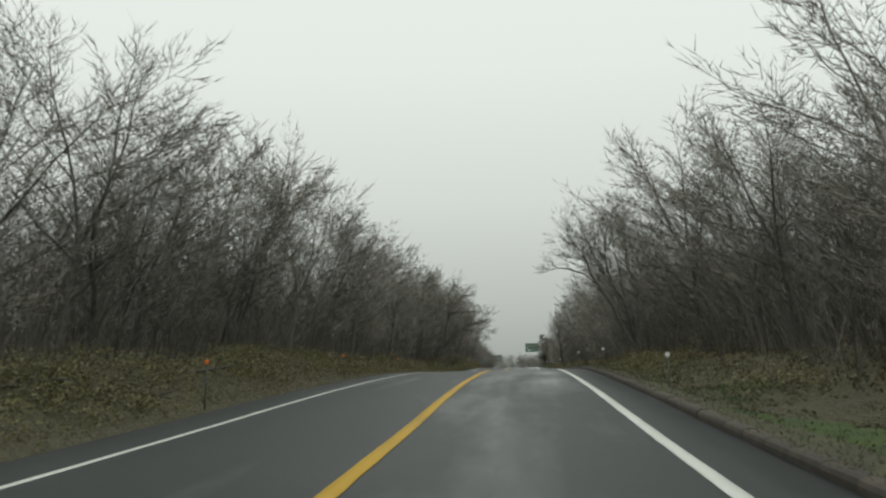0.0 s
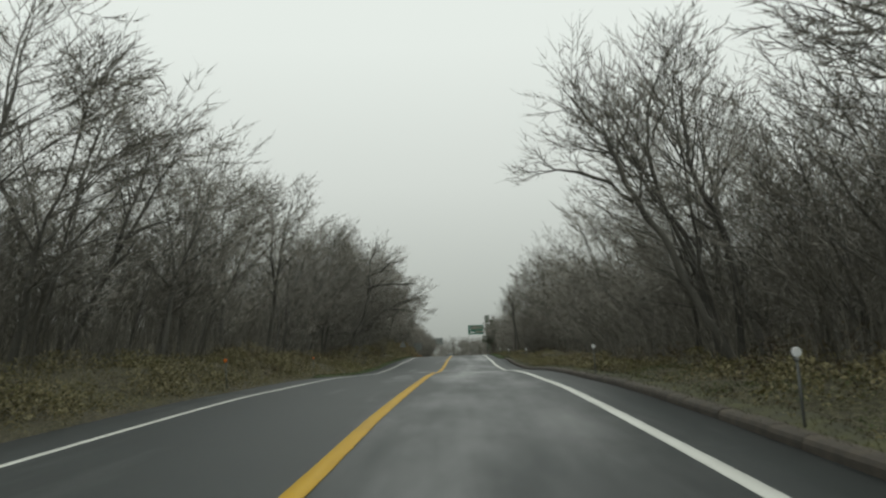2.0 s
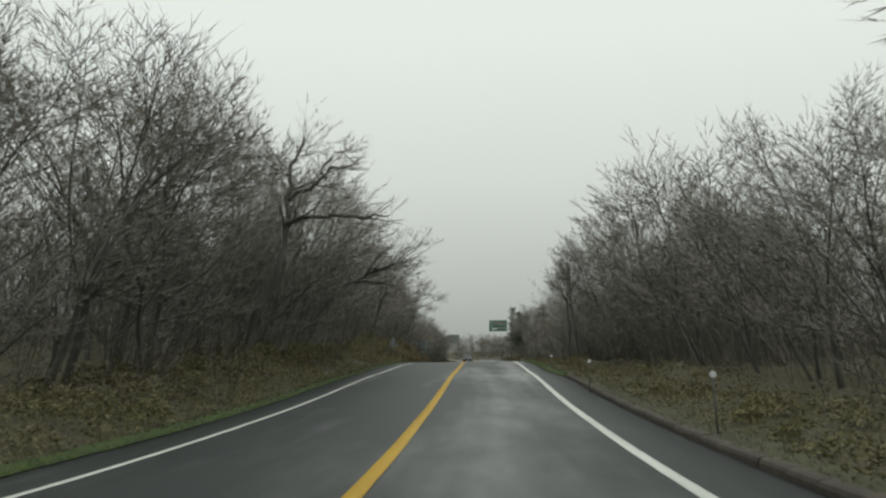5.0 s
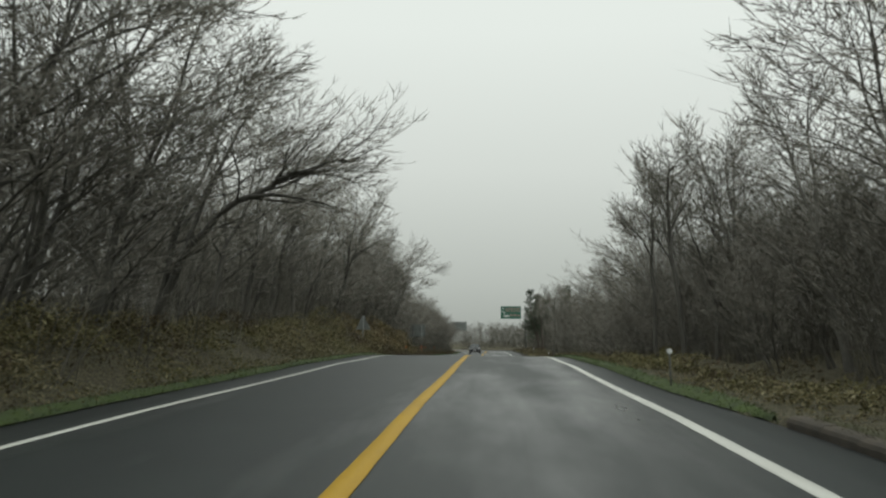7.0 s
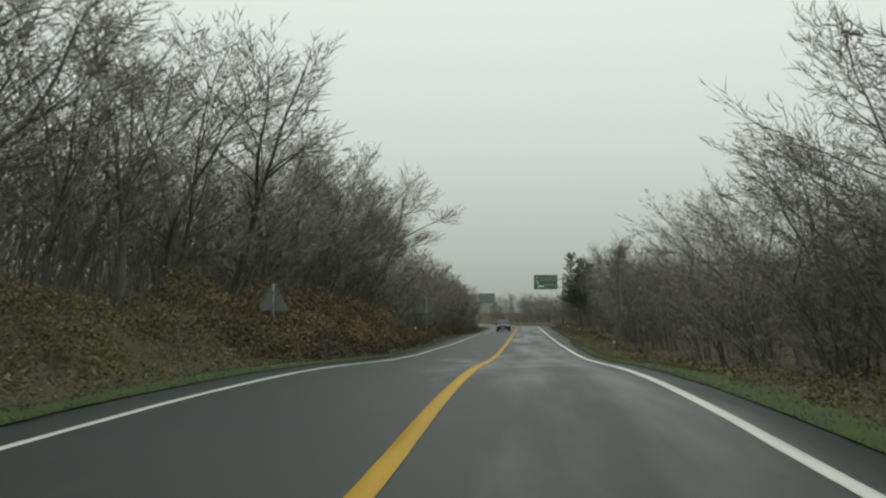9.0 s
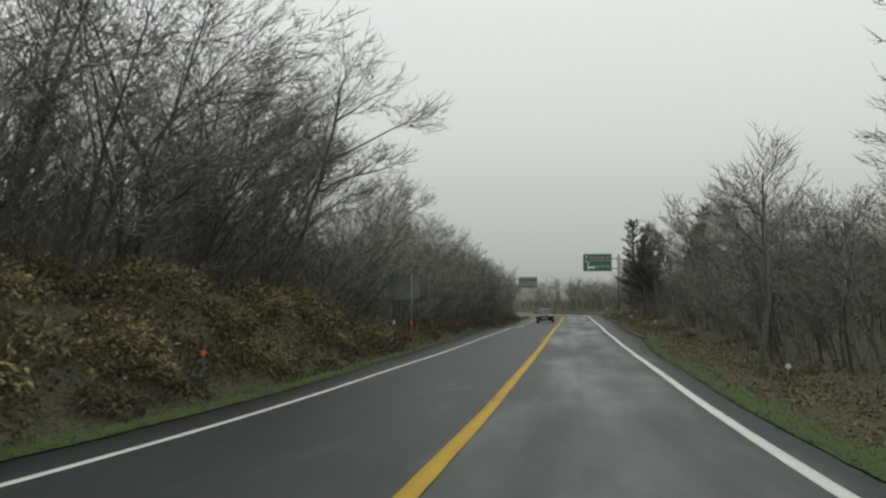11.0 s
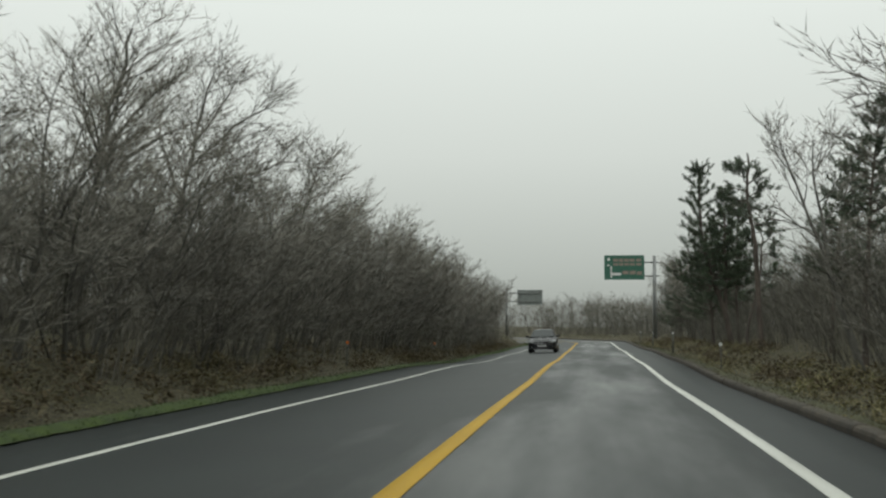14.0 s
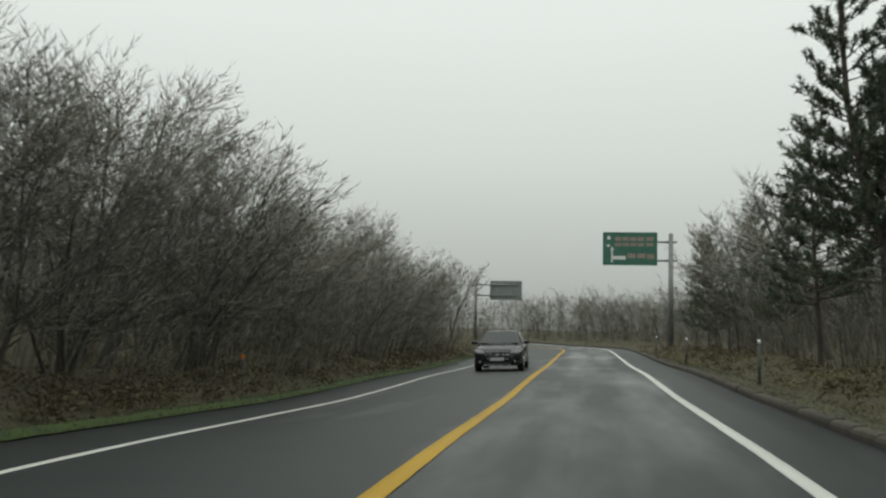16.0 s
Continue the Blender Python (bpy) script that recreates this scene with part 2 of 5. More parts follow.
def box(bm, x0, x1, y0, y1, z0, z1, bevel=0.0):
    made = bmesh.ops.create_cube(bm, size=1.0, matrix=Matrix.Translation(((x0 + x1) / 2, (y0 + y1) / 2, (z0 + z1) / 2)) @ Matrix.Diagonal((x1 - x0, y1 - y0, z1 - z0, 1)))
    if bevel:
        es = list({e for v in made["verts"] for e in v.link_edges})
        bmesh.ops.bevel(bm, geom=es, offset=bevel, segments=2, profile=0.6, affect="EDGES")


def boxed(*a, **k):
    bm = bmesh.new()
    box(bm, *a, **k)
    return bm


def rod(p, q, r0, r1=None, sides=10):
    bm = bmesh.new()
    p, q = Vector(p), Vector(q)
    turn = (q - p).to_track_quat("Z", "Y").to_matrix().to_4x4()
    bmesh.ops.create_cone(bm, cap_ends=True, segments=sides, radius1=r0, radius2=r0 if r1 is None else r1, depth=(q - p).length, matrix=Matrix.Translation((p + q) / 2) @ turn)
    return bm


def thing(name, at, label, category, group=""):
    return tagged_at(new(name), at, label, category, group)


def tagged_at(ob, at, label, category, group):
    ob.matrix_basis = at
    return tagged(ob, label, category, group)


# ---------------------------------------------------------------- the lie of the land
ROAD_Z = [  # every five metres
    -1.02, -0.86, -0.71, -0.55, -0.37, -0.18, 0.02, 0.20, 0.36, 0.49, 0.60, 0.68, 0.70, 0.72, 0.71, 0.66, 0.58, 0.54, 0.55, 0.60, 0.69,
    0.81, 0.92, 0.99, 1.07, 1.16, 1.19, 1.23, 1.20, 1.09, 0.92, 0.76, 0.63, 0.55, 0.50, 0.45, 0.39, 0.35, 0.31, 0.30, 0.28, 0.24,
    0.20, 0.20, 0.19, 0.12, 0.05, 0.04, 0.04, -0.01, -0.06, -0.07, -0.07, -0.07, -0.07, -0.09, -0.12, -0.15, -0.19, -0.24, -0.29, -0.34, -0.39,
]


def road_z(y):
    """Height of the road along its length: gentle crests and dips."""
    y = min(max(y, -10.0), 299.9)
    i = int((y + 10) // 5)
    u = (y + 10) / 5 - i
    a, b, c, d = (ROAD_Z[min(max(i + k, 0), len(ROAD_Z) - 1)] for k in (-1, 0, 1, 2))
    return b + 0.5 * u * (c - a + u * (2 * a - 5 * b + 4 * c - d + u * (3 * (b - c) + d - a)))


def road_x(y):
    """The road runs straight, then bends to the left."""
    return -((max(y, 272.0) - 272.0) ** 2) / 190.0 if y < 330 else -17.7 - (y - 330) * 0.61


def cross_fall(s, y):
    """The road leans into the bend: lower on its left."""
    lean = step_between(y, ((198, 0.0), (226, 0.04), (400, 0.045)))
    s = min(max(s, -6.0), 6.0)
    return lean * s


def step_between(y, rows):
    for (y0, v0), (y1, v1) in zip(rows, rows[1:]):
        if y <= y1:
            u = min(max((y - y0) / (y1 - y0), 0), 1)
            return v0 + (v1 - v0) * u * u * (3 - 2 * u)
    return rows[-1][1]


def left_edge(y):
    return step_between(y, ((-30, -4.6), (50, -4.62), (90, -4.35), (156, -4.28), (186, -4.8), (205, -4.95), (400, -4.95)))


def right_edge(y):
    return step_between(y, ((-30, 4.36), (26, 4.38), (42, 4.5), (95, 4.58), (108, 4.3), (150, 4.02), (168, 4.2), (185, 4.72), (225, 4.85), (400, 4.9)))


def bank(x, y):
    """Height of the ground over the road's height."""
    s = x - road_x(y)
    if s < 0:
        d = left_edge(y) - s
        mound = 0.35 + 0.5 * noise.noise((y * 0.13, 3.1, 0.0)) + step_between(y, ((60, 0.25), (84, 0.30), (120, 0.34), (138, 0.80), (152, 1.35), (166, 1.2), (172, 0.1), (400, 0.25)))
        wooded = 0.10
    else:
        d = s - right_edge(y)
        mound = 0.15 + 0.35 * noise.noise((y * 0.11, 8.7, 0.0)) + step_between(y, ((0, -0.1), (18, -0.05), (28, 0.22), (40, 0.08), (52, -0.12), (70, -0.12), (100, -0.08), (140, -0.55), (180, -0.35), (200, 0.0), (400, 0.05)))
        wooded = 0.085
    kerbed = s > 0 and (y < 98.5 or 186.5 < y < 318)
    if d < (0.2 if kerbed else 0.0):
        return -0.16
    rise = min(max((d - 0.4) / 2.6, 0), 1)
    rise = rise * rise * (3 - 2 * rise)
    rough = (noise.noise((x * 0.6, y * 0.6, 0.5)) * 0.14 + max(noise.noise((x * 0.8, y * 0.5, 7.5)), 0) * 0.45) * min(d, 1.0) * (step_between(y, ((132, 1.0), (144, 2.2), (168, 2.2), (174, 1.0))) if s < 0 else 1.0)
    far = max(min(d, 70) - 6, 0) * wooded * step_between(y, ((270, 1.0), (330, 0.15), (700, 0.1)))
    return (0.10 if kerbed else 0.02) + mound * rise + rough * rise + far


def ground_z(x, y):
    return road_z(y) + bank(x, y) + cross_fall(x - road_x(y), y)


def spread(stops):
    out = []
    for a, b, n in stops:
        out += list(np.linspace(a, b, n, endpoint=False))
    return out + [stops[-1][1]]


def build_ground():
    xs = spread([(-2500, -300, 3), (-300, -70, 4), (-70, -24, 10), (-24, -11, 12), (-11, -3.9, 24), (-3.9, 3.9, 4), (3.9, 11, 24), (11, 24, 12), (24, 70, 10), (70, 300, 4), (300, 2500, 3)])
    ys = spread([(-2500, -300, 3), (-300, -40, 4), (-40, 340, 330), (340, 700, 24), (700, 3000, 4)])
    verts = []
    for y in ys:
        bend = road_x(y) if y < 340 else road_x(340)
        for x in xs:
            wx = x + bend
            near = -40 < y < 700 and abs(x) <= 300
            verts.append((wx, y, ground_z(wx, y) if near else road_z(y) + (1.0 if abs(x) > 70 else -0.15)))
    w, h = len(xs), len(ys)
    i = np.arange(h - 1)[:, None] * w + np.arange(w - 1)[None, :]
    faces = np.stack([i, i + 1, i + w + 1, i + w], -1).reshape(-1, 4)
    ob = put("ground", mesh_of("ground", verts, faces, True), M_SOIL)
    tagged(ob, "brown leaf-littered ground rising into the woods", "ground", kind="structure")


def build_road():
    ys = np.arange(-40, 401, 1.0)
    us = np.linspace(0, 1, 15)
    top, w = [], len(us)
    for y in ys:
        l, r = left_edge(y), right_edge(y)
        for u in us:
            s = l + (r - l) * u
            top.append((road_x(y) + s, y, road_z(y) + cross_fall(s, y) + 0.004 * noise.noise((s, y * 0.4, 0)) - 0.006 * abs(s)))
    n = len(top)
    verts = top + [(x, y, z - 0.14) for x, y, z in top]
    h = len(ys)
    i = (np.arange(h - 1)[:, None] * w + np.arange(w - 1)[None, :]).ravel()
    faces = [np.stack([i, i + 1, i + w + 1, i + w], -1), np.stack([i + n, i + w + n, i + w + 1 + n, i + 1 + n], -1)]
    k = np.arange(h - 1) * w
    faces += [np.stack([k, k + w, k + w + n, k + n], -1), np.stack([k + w - 1, k + w - 1 + n, k + 2 * w - 1 + n, k + 2 * w - 1], -1)]
    ob = put("road", mesh_of("road", verts, np.concatenate(faces), True), M_ASPHALT)
    tagged(ob, "damp dark asphalt road with wet patches", "road", kind="structure")


def line_drift(s, y):
    """The centre line was not painted quite in the middle."""
    return step_between(y, ((-10, 0.02), (12, 0.0), (24, -0.04), (36, 0.02), (46, 0.11), (60, 0.10), (80, 0.03), (100, 0.03), (115, 0.08), (130, 0.04), (150, 0.0), (400, 0.0))) if s == 0 else 0.0


def build_line(name, s, width, mat, label):
    rng = random.Random(int(s * 10) + 77)
    ys = np.arange(-40, 400.1, 0.5)
    verts = []
    for y in ys:
        wob = 0.012 * noise.noise((y * 0.15, s, 0)) + line_drift(s, y)
        for dx, dz in ((-width / 2, 0.001), (-width / 2 + 0.006, 0.007), (width / 2 - 0.006, 0.007), (width / 2, 0.001)):
            off = s + dx + wob + rng.uniform(-0.004, 0.004)
            verts.append((road_x(y) + off, y, road_z(y) + cross_fall(off, y) - 0.006 * abs(s) + dz + 0.005))
    i = (np.arange(len(ys) - 1)[:, None] * 4 + np.arange(3)[None, :]).ravel()
    ob = put(name, mesh_of(name, verts, np.stack([i, i + 1, i + 5, i + 4], -1)), mat)
    tagged(ob, label, "road marking", kind="structure")


build_ground()
build_road()
build_line("edge_line_left", -3.42, 0.105, M_WHITE, "thin white painted edge line on the asphalt")
build_line("edge_line_right", 3.42, 0.17, M_WHITE, "white painted edge line on the asphalt")
build_line("centre_line", 0.0, 0.20, M_YELLOW, "solid yellow painted centre line on the asphalt")

# ---------------------------------------------------------------- bare trees


class Tubes:
    """Gathers tapered tubes and spikes into one array mesh of triangles."""

    def __init__(self):
        self.v, self.f, self.n = [], [], 0

    def tube(self, pts, radii, sides):
        rings = []
        for k, p in enumerate(pts):
            d = (pts[min(k + 1, len(pts) - 1)] - pts[max(k - 1, 0)]).normalized()
            a = d.orthogonal().normalized()
            b = d.cross(a)
            for s in range(sides):
                an = 2 * math.pi * s / sides
                rings.append(p + (a * math.cos(an) + b * math.sin(an)) * radii[k])
        base = self.n
        self.v += rings
        self.n += len(rings)
        for k in range(len(pts) - 1):
            for s in range(sides):
                i0, i1 = base + k * sides + s, base + k * sides + (s + 1) % sides
                self.f.append((i0, i1, i1 + sides))
                self.f.append((i0, i1 + sides, i0 + sides))

    def spike(self, p, q, r):
        d = (q - p).normalized()
        a = d.orthogonal().normalized() * r
        b = d.cross(a)
        base = self.n
        self.v += [p + a, p + b * 0.9, p - a, q]
        self.n += 4
        self.f += [(base, base + 1, base + 3), (base + 1, base + 2, base + 3)]

    def sliver(self, p, q, across, r):
        """One tapering blade of wood, for the thinnest twigs."""
        base = self.n
        self.v += [p + across * r, p - across * r, q]
        self.n += 3
        self.f.append((base, base + 1, base + 2))

    def shoot(self, p, m, q, across, r):
        """A bent, tapering twig through three points."""
        base = self.n
        self.v += [p + across * r, p - across * r, m + across * r * 0.7, m - across * r * 0.7, q]
        self.n += 5
        self.f += [(base, base + 1, base + 3), (base, base + 3, base + 2), (base + 2, base + 3, base + 4)]

    def mesh(self, name, smooth=True):
        return mesh_of(name, [tuple(v) for v in self.v], self.f, smooth)


def rand_dir(rng):
    z, a = rng.uniform(-1, 1), rng.uniform(0, 2 * math.pi)
    r = math.sqrt(1 - z * z)
    return Vector((r * math.cos(a), r * math.sin(a), z))


def aside(rng, d, degrees):
    side = d.cross(rand_dir(rng))
    side = side.normalized() if side.length > 1e-3 else d.orthogonal().normalized()
    a = radians(degrees)
    return (d * math.cos(a) + side * math.sin(a)).normalized()


def limb(rng, p, d, length, n, wobble, up, wind):
    pts, step = [p.copy()], length / n
    for _ in range(n):
        d = (d + rand_dir(rng) * wobble + Vector((wind, 0, up))).normalized()
        p = p + d * step
        pts.append(p.copy())
    return pts, d


def along(pts, u):
    k = min(int(u * (len(pts) - 1)), len(pts) - 2)
    f = u * (len(pts) - 1) - k
    return pts[k].lerp(pts[k + 1], f), (pts[k + 1] - pts[k]).normalized()


UP = Vector((0, 0, 1))


def flank(d, rng, lift):
    """The way out to one side of a branch, mostly level, as its twigs spread."""
    side = d.cross(UP)
    side = side.normalized() if side.length > 0.15 else d.cross(rand_dir(rng)).normalized()
    return (side + d.cross(side) * rng.gauss(0, lift)).normalized()


def spray(rng, wood, twigs, pts, r, length, dense, stout, lean, first=0.2):
    """Boughs, branchlets and twigs that leave a limb to both sides in fans."""
    n = max(3, round(length * 1.9 * dense))
    for k in range(n + 1):
        u = first + (1 - first) * (k + rng.uniform(0.1, 0.9)) / (n + 1)
        p, d = along(pts, min(u, 0.995))
        hand = 1 if k % 2 else -1
        a = radians(rng.uniform(28, 56)) if k < n else radians(rng.uniform(4, 18))
        bd = (d * math.cos(a) + flank(d, rng, 0.55) * hand * math.sin(a)).normalized()
        bl = min(0.25 + length * rng.uniform(0.34, 0.56) * (1.2 - 0.62 * u), 2.3)
        br = max(r * (1 - 0.6 * u) * 0.5, 0.009)
        bough, _ = limb(rng, p, bd, bl, 2, 0.16, 0.10, lean * 0.12)
        side = (bough[2] - bough[0]).cross(rand_dir(rng)).normalized()
        wood.shoot(bough[0], bough[1], bough[2], side, br)
        if br > 0.013:
            wood.shoot(bough[0], bough[1], bough[2], side.cross((bough[2] - bough[0]).normalized()), br)
        m = max(3, round(bl * 4.3 * dense))
        for j in range(m + 1):
            v = 0.12 + 0.88 * (j + rng.random()) / (m + 1)
            cp, cd = along(bough, min(v, 0.995))
            c = radians(rng.uniform(26, 50)) if j < m else 0.1
            out = (cd * math.cos(c) + flank(cd, rng, 0.5) * (1 if j % 2 else -1) * math.sin(c)).normalized()
            cl = (0.30 + bl * 0.34 * (1.15 - 0.6 * v)) * rng.uniform(0.75, 1.2)
            mid = cp + out * cl * 0.5
            bent = (out + UP * rng.uniform(0.0, 0.28) + Vector((lean * 0.2, 0, 0)) + rand_dir(rng) * 0.12).normalized()
            tip = mid + bent * cl * 0.5
            twigs.shoot(cp, mid, tip, out.cross(rand_dir(rng)).normalized(), 0.0092 * stout)
            for e in range(max(4, round(4.4 * dense))):
                w = 0.1 + 0.9 * rng.random()
                q, ed = (cp.lerp(mid, w * 2), out) if w < 0.5 else (mid.lerp(tip, w * 2 - 1), bent)
                g = radians(rng.uniform(20, 48))
                td = ed * math.cos(g) + flank(ed, rng, 0.6) * (1 if e % 2 else -1) * math.sin(g) + UP * 0.1
                end, side = q + td * rng.uniform(0.22, 0.52), td.cross(rand_dir(rng)).normalized()
                if (e + j) % 4:
                    twigs.sliver(q, end, side, 0.0112 * stout)


def bare_tree(seed, lean=0.2, stems=1, fork=0.36, leaders=3, limbs=5, vase=24, reach=0.34, dense=0.93, crooked=0.17, stout=1.2, under=3):
    """Trunk and crown of a leafless tree ten metres high; its boughs reach towards +x."""
    rng = random.Random(seed)
    wood, twigs = Tubes(), Tubes()
    lean *= 0.45
    for s in range(stems):
        d = Vector((lean + rng.uniform(-0.1, 0.1), rng.uniform(-0.16, 0.16), 1.0))
        if stems > 1:
            d += Vector((rng.uniform(-0.22, 0.35), rng.uniform(-0.35, 0.35), 0))
        size = 10.0 * (1.0 if s == 0 else rng.uniform(0.72, 0.96))
        r0 = size * rng.uniform(0.011, 0.0145) * (1.0 if stems == 1 else 0.75)
        root = Vector((0 if s == 0 else rng.uniform(-0.4, 0.4), 0 if s == 0 else rng.uniform(-0.4, 0.4), -0.35))
        trunk, td = limb(rng, root, d.normalized(), size * fork + 0.35, 5, crooked * 0.6, 0.04, lean * 0.05)
        wood.tube(trunk, [r0 * (1.4 if k == 0 else 1.0) * (1 - 0.055 * k) for k in range(6)], 7)
        arms = []
        for j in range(under):
            p, pd = along(trunk, rng.uniform(0.5, 0.97))
            a = rng.uniform(0, 2 * math.pi)
            arms.append((p, Vector((math.cos(a) + lean * 1.5, math.sin(a), rng.uniform(0.25, 0.8))).normalized(), size * reach * rng.uniform(0.55, 0.9), r0 * 0.34))
        turn = rng.uniform(0, 2 * math.pi)
        for j in range(leaders):
            a = turn + 2 * math.pi * j / leaders + rng.uniform(-0.5, 0.5)
            out = Vector((math.cos(a), math.sin(a), 0))
            tilt = math.tan(radians(vase * rng.uniform(0.45, 1.3)))
            ll = size * (1 - fork) * rng.uniform(0.72, 0.9)
            leader, _ = limb(rng, trunk[-1], (td + out * tilt + Vector((lean * 0.5, 0, 0))).normalized(), ll, 6, crooked, 0.07, lean * 0.06)
            lr = r0 * 0.72 * (0.62 if leaders > 2 else 0.78)
            wood.tube(leader, [lr * (1 - 0.125 * k) for k in range(7)], 5)
            for k in range(limbs):
                u = 0.10 + 0.84 * (k + rng.random()) / limbs
                p, pd = along(leader, min(u, 0.99))
                b = a + rng.uniform(-1.5, 1.5)
                way = Vector((math.cos(b) + lean * 0.8, math.sin(b), 0)).normalized()
                g = radians(rng.uniform(38, 66) * (1.1 - 0.35 * u))
                arms.append((p, (pd * math.cos(g) + way * math.sin(g)).normalized(), size * reach * rng.uniform(0.62, 1.1) * (1.12 - 0.62 * u), lr * (1 - 0.7 * u) * 0.62))
            spray(rng, wood, twigs, leader[3:], lr * 0.45, ll * 0.5, dense, stout, lean, 0.3)
        for p, way, ll, lr in arms:
            lr = max(lr, 0.014)
            arm, _ = limb(rng, p, way, ll, 4, crooked * 1.1, 0.06, lean * 0.10)
            wood.tube(arm, [lr * (1 - 0.18 * k) for k in range(5)], 4)
            spray(rng, wood, twigs, arm, lr, ll, dense, stout, lean)
    tops = sorted(v.z for v in twigs.v)
    k = 10.0 / tops[int(len(tops) * 0.997)]
    wood.v, twigs.v = [v * k for v in wood.v], [v * k for v in twigs.v]
    return wood.mesh("trunk"), twigs.mesh("crown", False)


def grown(name, seed, label, **kw):
    wood, twigs = bare_tree(seed, **kw)
    root = tagged(new(name), label, "tree", "roadside trees")
    put("trunk", wood, M_BARK, root)
    put("crown", twigs, M_TWIG, root, "fine leafless twigs")
    root["planted"] = 0
    return root


# how much taller or lower than their row the trees grow along each side
LEFT_TRIM = ((-10, 1.00), (10, 1.00), (22, 1.03), (34, 1.00), (46, 0.93), (58, 0.83), (70, 1.03), (82, 0.91), (94, 0.94), (106, 1.04), (118, 0.95), (130, 0.80), (142, 1.07), (154, 0.97), (166, 1.03), (172, 0.94), (178, 0.96), (186, 0.98), (191, 0.98), (200, 0.94), (210, 1.03), (220, 1.19), (232, 0.95), (246, 1.11), (262, 1.01), (280, 1.10), (400, 1.00))
RIGHT_TRIM = ((-10, 1.00), (10, 0.78), (22, 0.77), (34, 0.91), (46, 0.92), (58, 0.88), (70, 1.25), (82, 0.93), (94, 0.76), (106, 1.19), (118, 0.99), (130, 1.04), (142, 1.22), (154, 1.22), (166, 0.92), (178, 1.10), (190, 0.99), (200, 0.90), (210, 1.02), (220, 1.00), (232, 1.00), (246, 1.00), (262, 1.00), (280, 1.00), (400, 1.00))


def plant(kind, x, y, scale, turn, tilt=0.0):
    """Stand one of a kind on the ground; the first stands itself, the rest are copies."""
    scale *= step_between(y, LEFT_TRIM if x < road_x(y) else RIGHT_TRIM)
    at = pose(x, y, ground_z(x, y) - 0.05 * scale, 0, tilt, turn) @ Matrix.Diagonal((scale, scale, scale, 1))
    if kind["planted"] == 0:
        kind.matrix_basis = at
        kind["planted"] = 1
        return kind
    return copy_thing(kind, at)


LEANING = "bare grey-barked tree leaning over the road verge"
SPREADING = "low spreading bare tree whose dense twigs sweep towards the road"
STEMS = "bare tree with several crooked stems and fine twigs"
DEEP = "bare tree standing deeper in the woods"
NEAR = [grown("tree", 11, LEANING, lean=0.28), grown("tree", 12, LEANING, lean=0.20, vase=30, reach=0.38), grown("tree", 13, STEMS, lean=0.16, stems=2, leaders=2, limbs=4, fork=0.3),
        grown("tree", 14, LEANING, lean=0.38, reach=0.40, crooked=0.2), grown("tree", 15, "slender bare upright tree with wispy twigs", lean=0.08, leaders=2, limbs=7, vase=13, reach=0.24, fork=0.42), grown("tree", 16, STEMS, lean=0.26, stems=2, leaders=2, limbs=4, fork=0.32, reach=0.36),
        grown("tree", 17, "bare gnarled tree with crooked boughs and few twigs", lean=0.26, vase=36, reach=0.42, crooked=0.34, dense=0.8, fork=0.42)]
BACK = [grown("tree", 21, DEEP, lean=0.1, dense=0.7, stout=1.6, limbs=4), grown("tree", 22, DEEP, lean=0.15, dense=0.7, stout=1.6, limbs=4, vase=30), grown("tree", 23, DEEP, lean=0.05, dense=0.7, stout=1.6, leaders=2, vase=16, limbs=5), grown("tree", 24, DEEP, lean=0.12, dense=0.7, stout=1.6, leaders=2, limbs=5)]
BROAD = [grown("tree", 31, SPREADING, lean=0.34, stems=3, leaders=2, limbs=3, fork=0.22, vase=30, under=2, dense=0.84, stout=1.38), grown("tree", 32, SPREADING, lean=0.44, stems=3, leaders=2, limbs=3, fork=0.2, vase=34, under=2, dense=0.84, stout=1.38), grown("tree", 33, SPREADING, lean=0.26, stems=3, leaders=2, limbs=3, fork=0.24, vase=32, under=2, dense=0.84, stout=1.38)]


def left_row(y):
    return step_between(y, ((-10, -9.7), (70, -9.4), (84, -8.9), (140, -9.0), (172, -9.0), (185, -9.6), (400, -9.4)))


def left_height(y):
    return step_between(y, ((-10, 8.8), (18, 8.3), (28, 8.7), (38, 10.2), (56, 10.2), (78, 9.8), (90, 11.0), (132, 10.6), (156, 10.0), (170, 8.4), (180, 6.3), (189, 7.2), (198, 7.9), (205, 7.7), (218, 7.3), (240, 7.3), (258, 6.9), (400, 7.0)))


def right_row(y):
    return step_between(y, ((-10, 9.0), (24, 8.8), (40, 8.2), (70, 8.3), (88, 10.2), (140, 10.4), (165, 8.9), (195, 9.6), (400, 9.0)))


def right_height(y):
    return step_between(y, ((-10, 8.2), (16, 7.9), (26, 8.6), (36, 10.1), (48, 9.4), (60, 7.6), (84, 7.9), (94, 9.6), (128, 10.2), (146, 7.6), (160, 6.4), (174, 6.4), (184, 7.4), (192, 8.8), (203, 9.2), (225, 7.4), (400, 7.6)))


